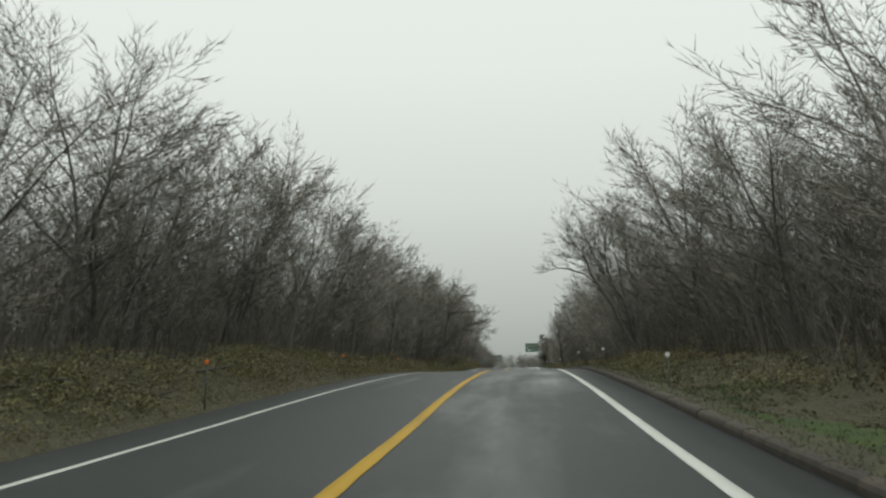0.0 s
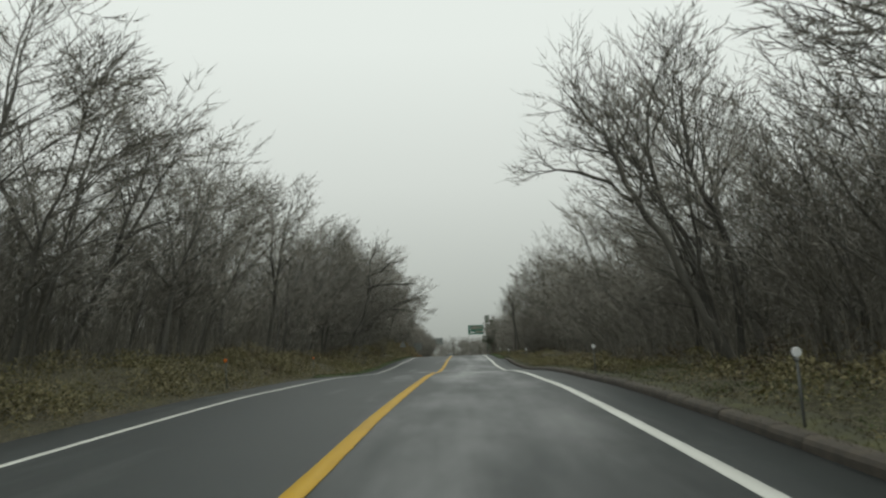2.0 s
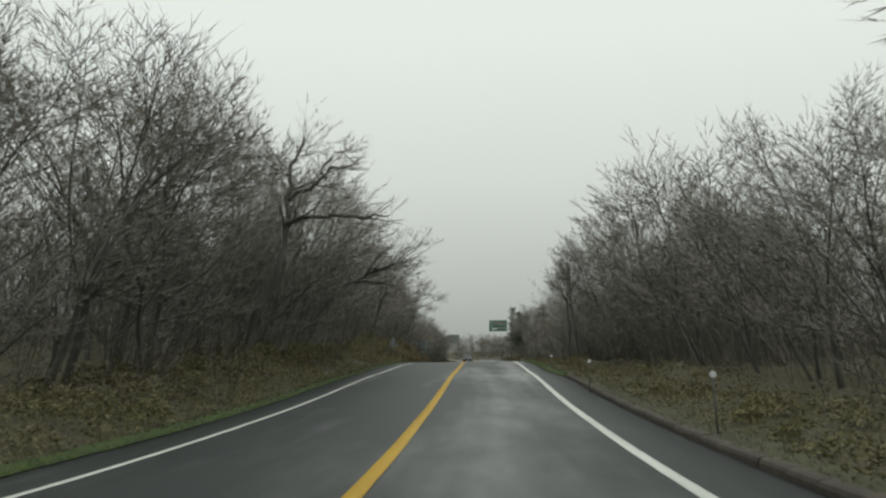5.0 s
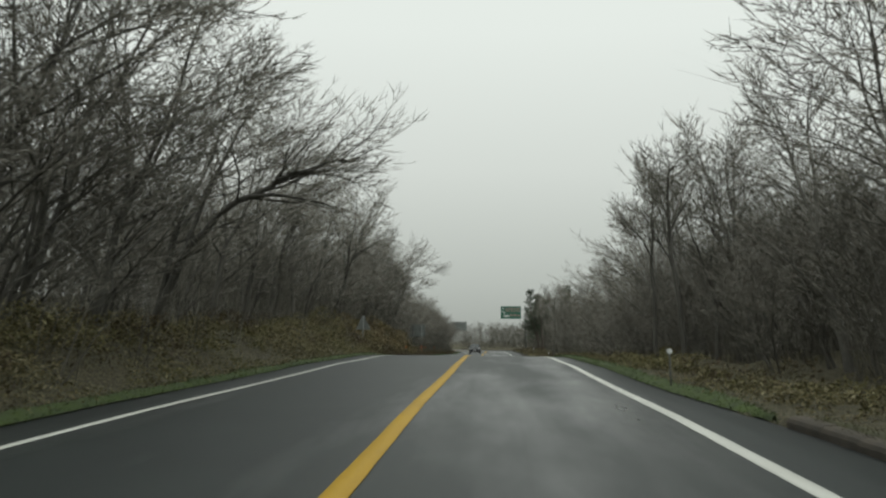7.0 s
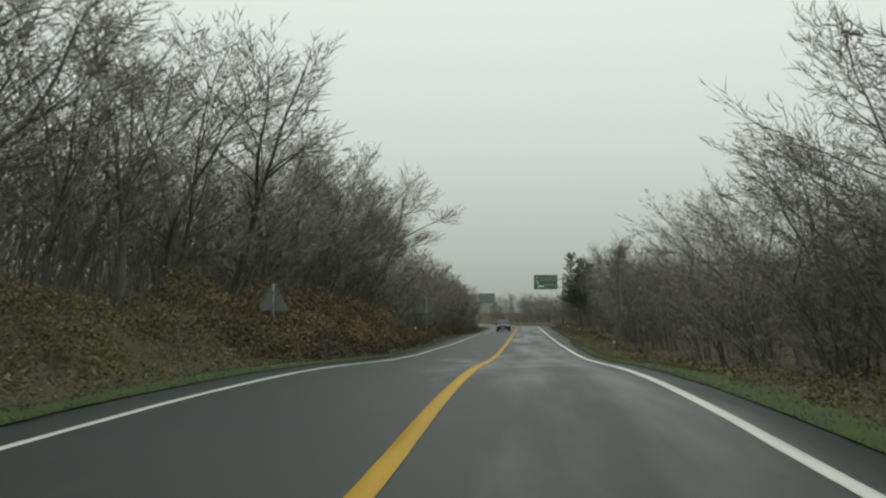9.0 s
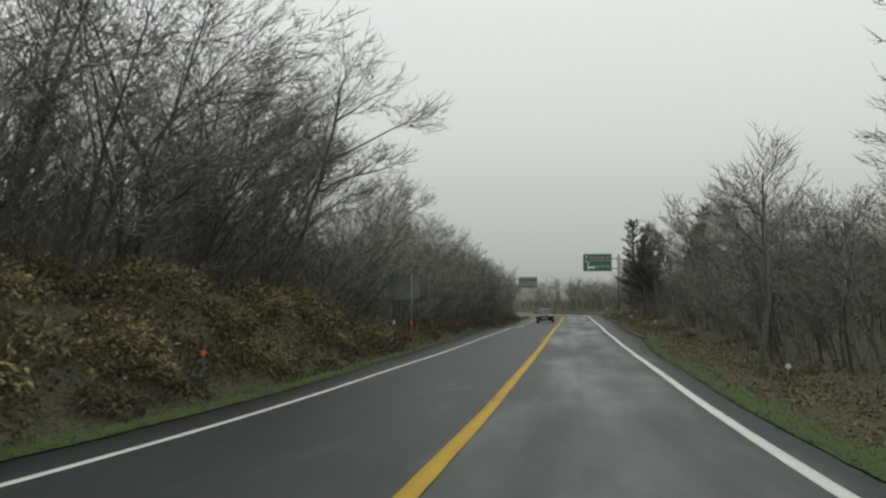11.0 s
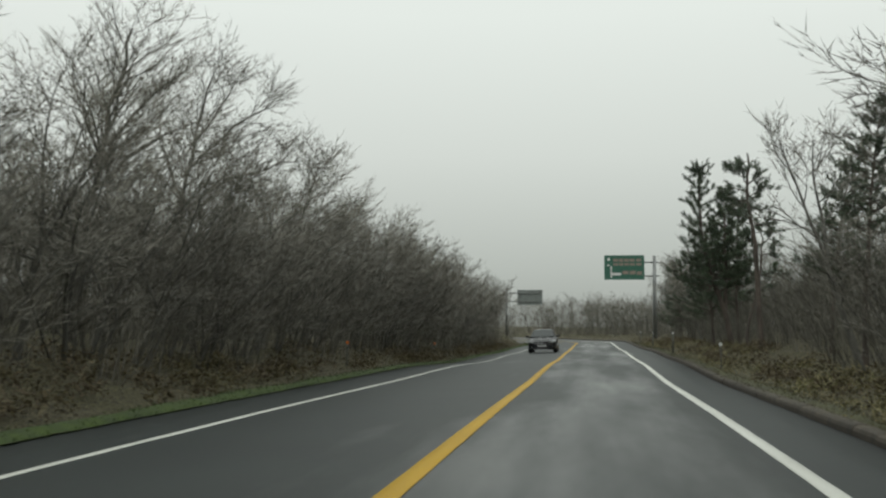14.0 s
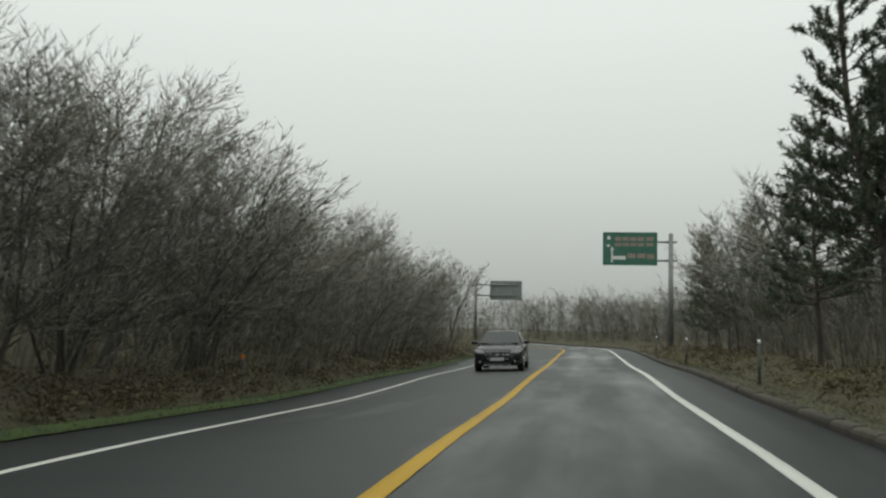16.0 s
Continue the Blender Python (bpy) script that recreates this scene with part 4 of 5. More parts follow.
def build_thicket(side, row, high, bushes, seed, label):
    """Many-stemmed bushes that fan out from their roots, low in front and taller among the trees."""
    rng = np.random.default_rng(seed)
    y = np.concatenate([rng.uniform(-10, 255, int(bushes * 0.74)), rng.uniform(255, 335, int(bushes * 0.12)), rng.uniform(136, 182, bushes // 5 if side < 0 else 0), rng.uniform(176, 262, bushes // 3 if side < 0 else bushes // 12), rng.uniform(5, 66, bushes // 7), rng.uniform(100, 142, 0 if side < 0 else bushes // 5)])
    depth = -0.9 + 17.0 * rng.random(len(y)) ** 1.7
    if side < 0:
        depth = np.where((y > 78) & (y < 132) & (depth < 3.0) & (rng.random(len(y)) < 0.45), depth - 2.6, depth)
        depth = np.where((y > 183) & (depth < 2.6) & (rng.random(len(y)) < 0.75), depth - 2.3, depth)
    else:
        depth = np.where((y > 100) & (y < 142) & (depth > 4), depth * 0.5, depth)
    x = np.array([road_x(b) + row(b) + side * c for b, c in zip(y, depth)])
    keep = np.array([noise.noise((a * 0.35, b * 0.22, 4.0)) > -0.45 + (0.2 if c < 0.6 else 0) for a, b, c in zip(x, y, depth)])
    x, y, depth = x[keep], y[keep], depth[keep]
    tall = np.array([high(b) for b in y]) * np.clip(0.42 + (depth + np.where((y > 183) & (side < 0), 1.6, 0.0)) * 0.125, 0.2, 0.84) * rng.uniform(0.72, 1.08, len(x))
    stems = 7
    root = np.repeat(np.stack([x, y, np.array([ground_z(a, b) for a, b in zip(x, y)]) - 0.05], 1), stems, 0)
    depth, tall = np.repeat(depth, stems), np.repeat(tall, stems)
    n = len(root)
    root[:, :2] += rng.normal(0, 0.14, (n, 2))
    fan, way = np.abs(rng.normal(0, 0.30, n)), rng.uniform(0, 2 * math.pi, n)
    lean = np.stack([np.cos(way) * fan - side * rng.uniform(0.0, 0.26, n), np.sin(way) * fan, np.ones(n)], 1)
    lean /= np.linalg.norm(lean, axis=1, keepdims=True)
    tall = tall * np.clip(1.06 - fan * fan * 0.9, 0.5, 1.1) * rng.uniform(0.75, 1.05, n)
    bend = root + lean * (tall * 0.5)[:, None]
    droop = np.stack([rng.normal(-side * 0.16, 0.26, n), rng.normal(0, 0.26, n), rng.uniform(-0.25, 0.05, n)], 1)
    tip = bend + (lean + droop) * (tall * 0.5)[:, None]
    stout = np.clip(0.6 + depth * 0.13, 0.6, 1.8)
    parts = [shoots(root, bend, tip, rng.uniform(0.009, 0.017, n) * (0.6 + stout * 0.5), rng)]
    for k in range(9):
        u = rng.uniform(0.15 if k < 3 else 0.45, 0.98, n)[:, None]
        s = (1 - u) ** 2 * root + 2 * u * (1 - u) * (bend * 1.0) + u ** 2 * tip
        turn = rng.uniform(0, 2 * math.pi, n)
        d = lean + droop * u + np.stack([np.cos(turn) * 0.8 - side * 0.1, np.sin(turn) * 0.8, rng.uniform(-0.45, 0.25, n)], 1)
        long = (tall * rng.uniform(0.08, 0.2, n))[:, None]
        bow = d + rng.normal(0, 0.35, (n, 3))
        parts.append(shoots(s, s + d * long * 0.5, s + d * long * 0.5 + bow * long * 0.5, rng.uniform(0.010, 0.016, n) * stout, rng) if k < 3 else slivers(s, s + d * long, rng.uniform(0.0115, 0.017, n) * stout, rng))
    off, vs, fs = 0, [], []
    for v, f in parts:
        vs.append(v), fs.append(f + off)
        off += len(v)
    ob = put("shrub_thicket", mesh_of("shrub_thicket", np.concatenate(vs), np.concatenate(fs)), M_SHRUB)
    tagged(ob, label, "shrubs", kind="stuff")


build_thicket(-1, left_row, left_height, 1250, 31, "dense tangle of bare grey-brown shrubs and saplings among the trees")
build_thicket(1, right_row, right_height, 1250, 32, "dense dark tangle of bare saplings behind the kerb")


def build_far_brush():
    rng = np.random.default_rng(35)
    n = 3000
    x, y = rng.uniform(-60, 60, n), rng.uniform(336, 356, n)
    keep = np.array([abs(a - road_x(b)) > 6.5 for a, b in zip(x, y)])
    x, y = x[keep], y[keep]
    n = len(x)
    p = np.stack([x, y, np.array([ground_z(a, b) for a, b in zip(x, y)]) - 0.05], 1)
    tall = rng.uniform(2.5, 6.8, n)
    q = p + np.stack([rng.normal(0, 0.2, n), rng.normal(0, 0.2, n), np.ones(n)], 1) * tall[:, None]
    parts = [spikes(p, q, rng.uniform(0.02, 0.05, n))]
    for k in range(6):
        s = p + (q - p) * rng.uniform(0.15, 0.97, n)[:, None]
        d = np.stack([rng.normal(0, 0.55, n), rng.normal(0, 0.55, n), rng.uniform(0.1, 0.9, n)], 1)
        parts.append(spikes(s, s + d * (tall * rng.uniform(0.16, 0.40, n))[:, None], rng.uniform(0.02, 0.04, n)))
    off, vs, fs = 0, [], []
    for v, f in parts:
        vs.append(v), fs.append(f + off)
        off += len(v)
    ob = put("far_woods", mesh_of("far_woods", np.concatenate(vs), np.concatenate(fs)), M_TWIG)
    tagged(ob, "bare grey woods beyond the bend of the road", "woods", kind="stuff")


build_far_brush()

# ---------------------------------------------------------------- withered leaves and grass on the verges


def blades(p, tip, width, rng):
    """Folded leaves, two triangles each, from p to tip."""
    d = tip - p
    side = np.cross(d, rng.normal(0, 1, p.shape))
    side = side / (np.linalg.norm(side, axis=1, keepdims=True) + 1e-6) * width[:, None] / 2
    mid = p + d * 0.45 + np.array([[0, 0, 1.0]]) * (np.linalg.norm(d, axis=1) * 0.12)[:, None]
    v = np.stack([p, mid - side, mid + side, tip], 1)
    f = np.arange(len(p))[:, None, None] * 4 + np.array([[[0, 2, 1], [1, 2, 3]]])
    return v.reshape(-1, 3), f.reshape(-1, 3)


def build_verge(name, side, tufts, per, d0, d1, size, height, mat, label, category, seed, thin=0.0, power=1.0, y0=-8, y1=330, slim=(0.18, 0.36), upright=0.25):
    rng = np.random.default_rng(seed)
    y = rng.uniform(y0, y1, tufts)
    d = d0 + (d1 - d0) * rng.random(tufts) ** power
    x = np.array([road_x(b) + (left_edge(b) - c if side < 0 else right_edge(b) + c) for b, c in zip(y, d)])
    patch = np.array([noise.noise((a * 0.45, b * 0.3, seed * 1.0)) for a, b in zip(x, y)])
    keep = patch > thin
    x, y, d, patch = x[keep], y[keep], d[keep], patch[keep]
    z = np.array([ground_z(a, b) for a, b in zip(x, y)])
    big = np.clip(0.75 + patch * 1.1, 0.45, 1.6) * np.clip(0.5 + d * 0.7, 0.5, 1.0)
    n = len(x)
    root = np.repeat(np.stack([x, y, z], 1), per, 0)
    g = np.repeat(big, per)
    m = n * per
    up = rng.uniform(0.0, 1.0, m) ** 1.3 * height * g
    p = root + np.stack([rng.normal(0, 0.09, m), rng.normal(0, 0.09, m), up - 0.02], 1)
    way = np.stack([rng.normal(0, 0.75, m), rng.normal(0, 0.75, m), rng.normal(upright, 0.55, m)], 1)
    way = way / np.linalg.norm(way, axis=1, keepdims=True)
    tip = p + way * (rng.uniform(0.55, 1.3, m) * size * g)[:, None]
    tip[:, 2] = np.maximum(tip[:, 2], root[:, 2] - 0.03)
    v, f = blades(p, tip, rng.uniform(slim[0], slim[1], m) * size * (0.6 + 0.4 * g), rng)
    ob = put(name, mesh_of(name, v, f), mat)
    tagged(ob, label, category, kind="stuff")


build_verge("bamboo_grass", -1, 4000, 22, 0.06, 3.7, 0.105, 0.40, M_DEAD, "withered yellow-brown bamboo grass covering the bank", "dry grass", 41, -0.34, 1.0, -8, 138)
build_verge("bamboo_grass", -1, 1200, 18, 0.06, 4.2, 0.085, 0.30, M_DEAD, "withered olive-brown grass covering the low verge", "dry grass", 55, -0.6, 1.0, -8, 58)
build_verge("undergrowth", -1, 1700, 12, 0.5, 3.6, 0.13, 0.38, M_FERN, "dead brown fern below the leaning brush", "undergrowth", 48, -0.3, 1.0, 176, 270)
build_verge("bamboo_grass", 1, 3700, 21, 0.36, 3.2, 0.10, 0.22, M_DEAD, "withered yellow-brown bamboo grass behind the kerb", "dry grass", 42, -0.36, 1.0, 17, 250)
build_verge("bamboo_grass", -1, 1500, 24, 0.7, 5.0, 0.125, 0.85, M_DEAD, "thick clumps of withered bamboo grass on the steep bank", "dry grass", 47, -0.10, 0.75, 136, 176)
build_verge("undergrowth", -1, 1100, 16, 0.4, 3.2, 0.15, 0.40, M_FERN, "dead brown fern hanging over the steep bank", "undergrowth", 50, -0.15, 0.8, 136, 174)
build_verge("undergrowth", 1, 800, 12, 1.1, 4.6, 0.12, 0.36, M_FERN, "dark dead fern at the edge of the woods", "undergrowth", 57, -0.25, 1.0, 84, 186)
build_verge("undergrowth", -1, 900, 14, 1.3, 4.4, 0.13, 0.50, M_FERN, "dark dead fern and brush on the upper bank", "undergrowth", 51, -0.1, 1.0, 60, 138)
build_verge("undergrowth", -1, 2000, 8, 0.3, 4.6, 0.12, 0.26, M_FERN, "dead brown fern and fallen leaves under the trees", "undergrowth", 43, -0.5)
build_verge("undergrowth", 1, 1900, 8, 0.4, 4.0, 0.12, 0.26, M_FERN, "dead brown fern and fallen leaves under the trees", "undergrowth", 44, -0.5)
build_verge("grass", 1, 2100, 13, 0.35, 2.4, 0.085, 0.03, M_GRASS, "patchy low green grass behind the kerb", "grass", 49, -0.25, 1.0, -8, 50, (0.09, 0.15), 0.8)
build_verge("undergrowth", 1, 900, 13, 1.5, 5.4, 0.13, 0.50, M_FERN, "dark dead fern and brush behind the kerb", "undergrowth", 56, -0.3, 1.0, -8, 70)


def build_clumps(side, count, y0, y1, d0, d1, r0, r1, leaves, size, seed, label, mat):
    """Domes of drooping withered leaves with hollows between them."""
    rng = np.random.default_rng(seed)
    y, d, r = rng.uniform(y0, y1, count), rng.uniform(d0, d1, count), rng.uniform(r0, r1, count)
    x = np.array([road_x(b) + (left_edge(b) - c if side < 0 else right_edge(b) + c) for b, c in zip(y, d)])
    mid = np.stack([x, y, np.array([ground_z(a, b) for a, b in zip(x, y)]) + r * 0.35], 1)
    m = count * leaves
    mid, r = np.repeat(mid, leaves, 0), np.repeat(r, leaves)
    u = rng.normal(0, 1, (m, 3))
    u /= np.linalg.norm(u, axis=1, keepdims=True)
    u[:, 2] = np.where(u[:, 2] < -0.15, -u[:, 2], u[:, 2])
    wavy = 1 + 0.22 * np.sin(u[:, 0] * 5 + mid[:, 1] * 3) * np.cos(u[:, 1] * 4 + mid[:, 0] * 2)
    p = mid + u * np.array([[1.15, 1.15, 0.85]]) * (r * wavy * rng.uniform(0.72, 1.04, m))[:, None]
    way = u * 0.6 + rng.normal(0, 0.5, (m, 3)) + np.array([[-side * 0.15, 0, -0.35]])
    way /= np.linalg.norm(way, axis=1, keepdims=True)
    v, f = blades(p, p + way * (rng.uniform(0.6, 1.3, m) * size)[:, None], rng.uniform(0.2, 0.36, m) * size, rng)
    ob = put("bamboo_grass", mesh_of("bamboo_grass", v, f), mat)
    tagged(ob, label, "dry grass", kind="stuff")


build_clumps(-1, 70, 58, 138, 1.0, 3.8, 0.30, 0.62, 260, 0.105, 64, "rounded heaps of withered bamboo grass on the bank", M_DEAD)
build_clumps(-1, 230, -8, 138, 0.5, 4.0, 0.20, 0.44, 140, 0.105, 61, "domed clumps of withered bamboo grass on the verge", M_DEAD)
build_clumps(-1, 30, 13, 42, 1.0, 3.4, 0.34, 0.62, 270, 0.095, 68, "rounded heaps of withered bamboo grass on the low verge", M_DEAD)
build_clumps(1, 18, 17, 40, 0.9, 2.4, 0.26, 0.46, 200, 0.095, 69, "rounded heaps of withered bamboo grass behind the kerb", M_DEAD)
build_clumps(1, 150, 40, 128, 0.9, 3.0, 0.12, 0.25, 130, 0.10, 62, "domed clumps of withered bamboo grass behind the kerb", M_DEAD)
build_clumps(-1, 55, 82, 138, 1.4, 4.4, 0.26, 0.58, 170, 0.115, 70, "dark heaps of dead fern on the upper bank", M_FERN)
build_clumps(-1, 120, 177, 258, 0.45, 2.4, 0.16, 0.36, 110, 0.115, 66, "low heaps of dead fern and dry grass below the leaning brush", M_FERN)
build_clumps(1, 90, 186, 262, 0.7, 3.2, 0.16, 0.34, 110, 0.115, 67, "low heaps of dead fern below the pines", M_FERN)
build_clumps(-1, 90, 134, 176, 0.35, 2.3, 0.22, 0.46, 190, 0.12, 65, "dark tangle of dead fern at the foot of the steep bank", M_FERN)
build_clumps(-1, 75, 138, 172, 1.0, 4.8, 0.36, 0.70, 420, 0.13, 63, "heavy drooping clumps of dry bamboo grass overhanging the steep bank", M_GOLD)


def build_deep_woods(side, row, seed, label):
    """The trunks and boughs that close the woods behind the trees at the road."""
    rng = np.random.default_rng(seed)
    n = 4200
    y, depth = np.concatenate([rng.uniform(-12, 330, n - 800), rng.uniform(0, 75, 800)]), 4.0 + 30 * rng.random(n) ** 1.3
    x = np.array([road_x(b) + row(b) + side * c for b, c in zip(y, depth)])
    p = np.stack([x, y, np.array([ground_z(a, b) for a, b in zip(x, y)]) - 0.05], 1)
    tall = rng.uniform(4.0, 6.6, n) * np.clip(0.75 + depth * 0.02, 0.8, 1.3)
    q = p + np.stack([rng.normal(0, 0.1, n), rng.normal(0, 0.1, n), np.ones(n)], 1) * tall[:, None]
    sets = [spikes(p, q, rng.uniform(0.03, 0.07, n))]
    for k in range(9):
        s = p + (q - p) * rng.uniform(0.12, 0.9, n)[:, None]
        d = np.stack([rng.normal(0, 0.5, n), rng.normal(0, 0.5, n), rng.uniform(0.1, 0.8, n)], 1)
        sets.append(spikes(s, s + d * (tall * rng.uniform(0.2, 0.45, n))[:, None], rng.uniform(0.016, 0.034, n)))
    off, vs, fs = 0, [], []
    for v, f in sets:
        vs.append(v), fs.append(f + off)
        off += len(v)
    ob = put("woods", mesh_of("woods", np.concatenate(vs), np.concatenate(fs)), M_SHRUB)
    tagged(ob, label, "woods", kind="stuff")


build_deep_woods(-1, left_row, 71, "bare grey woods standing deep behind the roadside trees")
build_deep_woods(1, right_row, 72, "bare grey woods standing deep behind the roadside trees")


def build_turf(side, y0, y1, broad, seed, label, mat, behind=0.0):
    """A low mossy strip of grass along the asphalt, ragged on both edges, with short blades on it."""
    rng = np.random.default_rng(seed)
    steps = ((-0.12, -0.25), (0.02, 0.12), (0.3, 0.8), (0.6, 0.9), (0.85, 0.7), (1.0, -0.9))
    ys = np.arange(y0, y1, 0.22)
    verts, edge = [], left_edge if side < 0 else right_edge
    for y in ys:
        wide = max(broad * (1 + 0.75 * noise.noise((y * 0.35, seed, 0.0)) + 0.5 * noise.noise((y * 1.7, seed, 5.0))), 0.1)
        wide *= min(1.0, (y - y0) / 4 + 0.1, (y1 - y) / 4 + 0.1)
        ragged = 0.05 * noise.noise((y * 2.3, seed, 9.0))
        for u, h in steps:
            d = behind + u * wide + ragged * (u < 0.5)
            x = road_x(y) + edge(y) + side * d
            low = road_z(y) + cross_fall(edge(y), y) + (0.004 if not behind else 0.10) if d < 0.02 + 2 * behind else ground_z(x, y)
            verts.append((x, y, low + h * (0.045 + 0.03 * noise.noise((x * 6, y * 6, 0.0)))))
    w = len(steps)
    i = np.arange(len(ys) - 1)[:, None] * w + np.arange(w - 1)[None, :]
    quads = np.stack([i, i + 1, i + w + 1, i + w] if side > 0 else [i, i + w, i + w + 1, i + 1], -1).reshape(-1, 4)
    strip = np.concatenate([quads[:, [0, 1, 2]], quads[:, [0, 2, 3]]])
    v = np.array(verts)
    n = int((y1 - y0) * 115)
    root = v[rng.integers(0, len(v), n)] + np.stack([rng.normal(0, 0.05, n), rng.uniform(-0.12, 0.12, n), np.full(n, -0.02)], 1)
    way = np.stack([rng.normal(0, 0.5, n), rng.normal(0, 0.5, n), np.ones(n)], 1)
    bv, bf = blades(root, root + way * rng.uniform(0.03, 0.085, n)[:, None], rng.uniform(0.006, 0.011, n), rng)
    ob = put("grass", mesh_of("grass", np.concatenate([v, bv]), np.concatenate([strip, bf + len(v)])), mat)
    tagged(ob, label, "grass", kind="stuff")


build_turf(-1, 62, 290, 0.42, 45, "strip of short wet green grass along the asphalt edge", M_TURF)
build_turf(1, -10, 98.5, 0.42, 52, "mossy grass creeping over the back of the kerb", M_MOSS, 0.2)
build_turf(1, -10, 15, 1.3, 54, "damp green grass between the kerb and the dark woods", M_TURF, 0.3)
build_turf(1, 187, 262, 0.36, 53, "mossy grass creeping over the back of the kerb", M_MOSS, 0.2)
build_turf(1, 99.5, 185.5, 0.55, 46, "strip of short wet green grass beside the asphalt", M_TURF)

# ---------------------------------------------------------------- pines by the bend


def needle_bough(rng, wood, green, pts, r, needles, first=0.25):
    """A pine bough: short upturned shoots along it, each one a brush of needles."""
    wood.tube(pts, [max(r * (1 - 0.8 * m / (len(pts) - 1)), 0.006) for m in range(len(pts))], 4)
    length = sum((b - a).length for a, b in zip(pts, pts[1:]))
    count = max(5, int(length * 8.5))
    for m in range(count):
        u = min(first + (1 - first) * (m + rng.random()) / count, 0.995)
        sp, sd = along(pts, u)
        e = (aside(rng, sd, rng.uniform(10, 65)) * 0.8 + UP * rng.uniform(0.25, 0.75)).normalized()
        q = sp + e * rng.uniform(0.16, 0.36) * (0.75 + 0.4 * u)
        wood.spike(sp, q, 0.008)
        for _ in range(needles):
            s = sp.lerp(q, rng.uniform(0.15, 1.0))
            out = (e * 0.7 + rand_dir(rng)).normalized()
            green.sliver(s, s + out * rng.uniform(0.09, 0.17), out.cross(rand_dir(rng)).normalized(), 0.0135)


def whorls(rng, wood, green, trunk, low, width, peak, thick, needles):
    """Rings of boughs up a leader, long below and short at the tip."""
    height = sum((b - a).length for a, b in zip(trunk, trunk[1:]))
    u = low
    while u < 0.985:
        taper = 1 - (u - low) / (1 - low)
        turn = rng.uniform(0, 2 * math.pi)
        for k in range(5):
            p, d = along(trunk, min(u + rng.uniform(-0.02, 0.01), 0.99))
            a = turn + k * 1.257 + rng.uniform(-0.35, 0.35)
            length = (peak + (width - peak) * taper ** 0.75) * rng.uniform(0.5, 1.08)
            way = Vector((math.cos(a), math.sin(a), 0.0 + 0.55 * (1 - taper) + rng.uniform(-0.12, 0.2)))
            b, _ = limb(rng, p, way, length, 5, 0.12, 0.06, 0)
            needle_bough(rng, wood, green, b, thick * (0.4 + taper), needles)
        u += rng.uniform(0.26, 0.42) / height


def pine_of(at, wood, green, label):
    root = thing("pine_tree", at, label, "tree", "pines")
    put("trunk", wood.mesh("pine_trunk"), M_PINEBARK, root)
    put("crown", green.mesh("pine_crown", False), M_NEEDLE, root, "tufts of dark green needles")


def pine(seed, height, low, width, x, y, lean, needles, label):
    """A straight pine with whorls of boughs and a few dead stubs below them."""
    rng = random.Random(seed)
    wood, green = Tubes(), Tubes()
    trunk, _ = limb(rng, Vector((0, 0, -0.3)), Vector((lean, rng.uniform(-0.04, 0.04), 1)), height + 0.3, 12, 0.05, 0.03, 0)
    r0 = height * 0.0135
    wood.tube(trunk, [r0 * (1.3 if k == 0 else 1) * (1 - 0.076 * k) for k in range(13)], 8)
    for k in range(5):
        p, d = along(trunk, rng.uniform(low * 0.45, low))
        stub, _ = limb(rng, p, aside(rng, d, 80), rng.uniform(0.2, 0.7), 2, 0.2, -0.05, 0)
        wood.tube(stub, [0.022, 0.014, 0.006], 4)
    whorls(rng, wood, green, trunk, low, width, 0.16 * width, 0.028, needles)
    pine_of(pose(x, y, ground_z(x, y)), wood, green, label)


def bent_pine(seed, label, y, leaders, pads=(), bare=(), needles=34):
    """A pine whose leaders follow lines of (x, z). Each leader: radius, where its boughs begin, their length below and at the tip, points.
    Pads are boughs that leave the first leader at a height and end at (x, drift along the road, z); bare ones carry no needles."""
    rng = random.Random(seed)
    wood, green = Tubes(), Tubes()
    foot = leaders[0][4][0]
    base = Vector((foot[0], y, ground_z(foot[0], y)))
    lines = []
    for k, (r, low, width, peak, line) in enumerate(leaders):
        pts = [Vector((x, y + 0.1 * j * k, z)) - base for j, (x, z) in enumerate(line)]
        if k == 0:
            pts[0].z = -0.3
        pts = curve_through(pts, 4, rng, 0.03)
        n = len(pts)
        wood.tube(pts, [r * (1.25 if k == 0 and j == 0 else 1) * (1 - 0.8 * j / (n - 1)) for j in range(n)], 8)
        if width:
            whorls(rng, wood, green, pts, low, width, peak, 0.026, needles)
        lines.append(pts)
    for k, (start, x, drift, z) in enumerate(pads + bare):
        p = min(lines[0], key=lambda q: abs(q.z + base.z - start))
        tip = Vector((x, y + drift, z)) - base
        mid = p.lerp(tip, 0.55) + Vector((0, 0, rng.uniform(-0.12, 0.02)))
        line = curve_through([p, mid, tip], 3, rng, 0.05)
        if k >= len(pads):
            wood.tube(line, [0.022 * (1 - 0.13 * m) for m in range(len(line))], 4)
            continue
        needle_bough(rng, wood, green, line, 0.034, needles, 0.3)
        for _ in range(3):
            q, d = along(line, rng.uniform(0.35, 0.9))
            twig, _ = limb(rng, q, aside(rng, d, rng.uniform(35, 75)) + Vector((0, 0, 0.1)), rng.uniform(0.35, 0.75), 3, 0.15, 0.05, 0)
            needle_bough(rng, wood, green, twig, 0.018, needles, 0.2)
    pine_of(Matrix.Translation(base), wood, green, label)


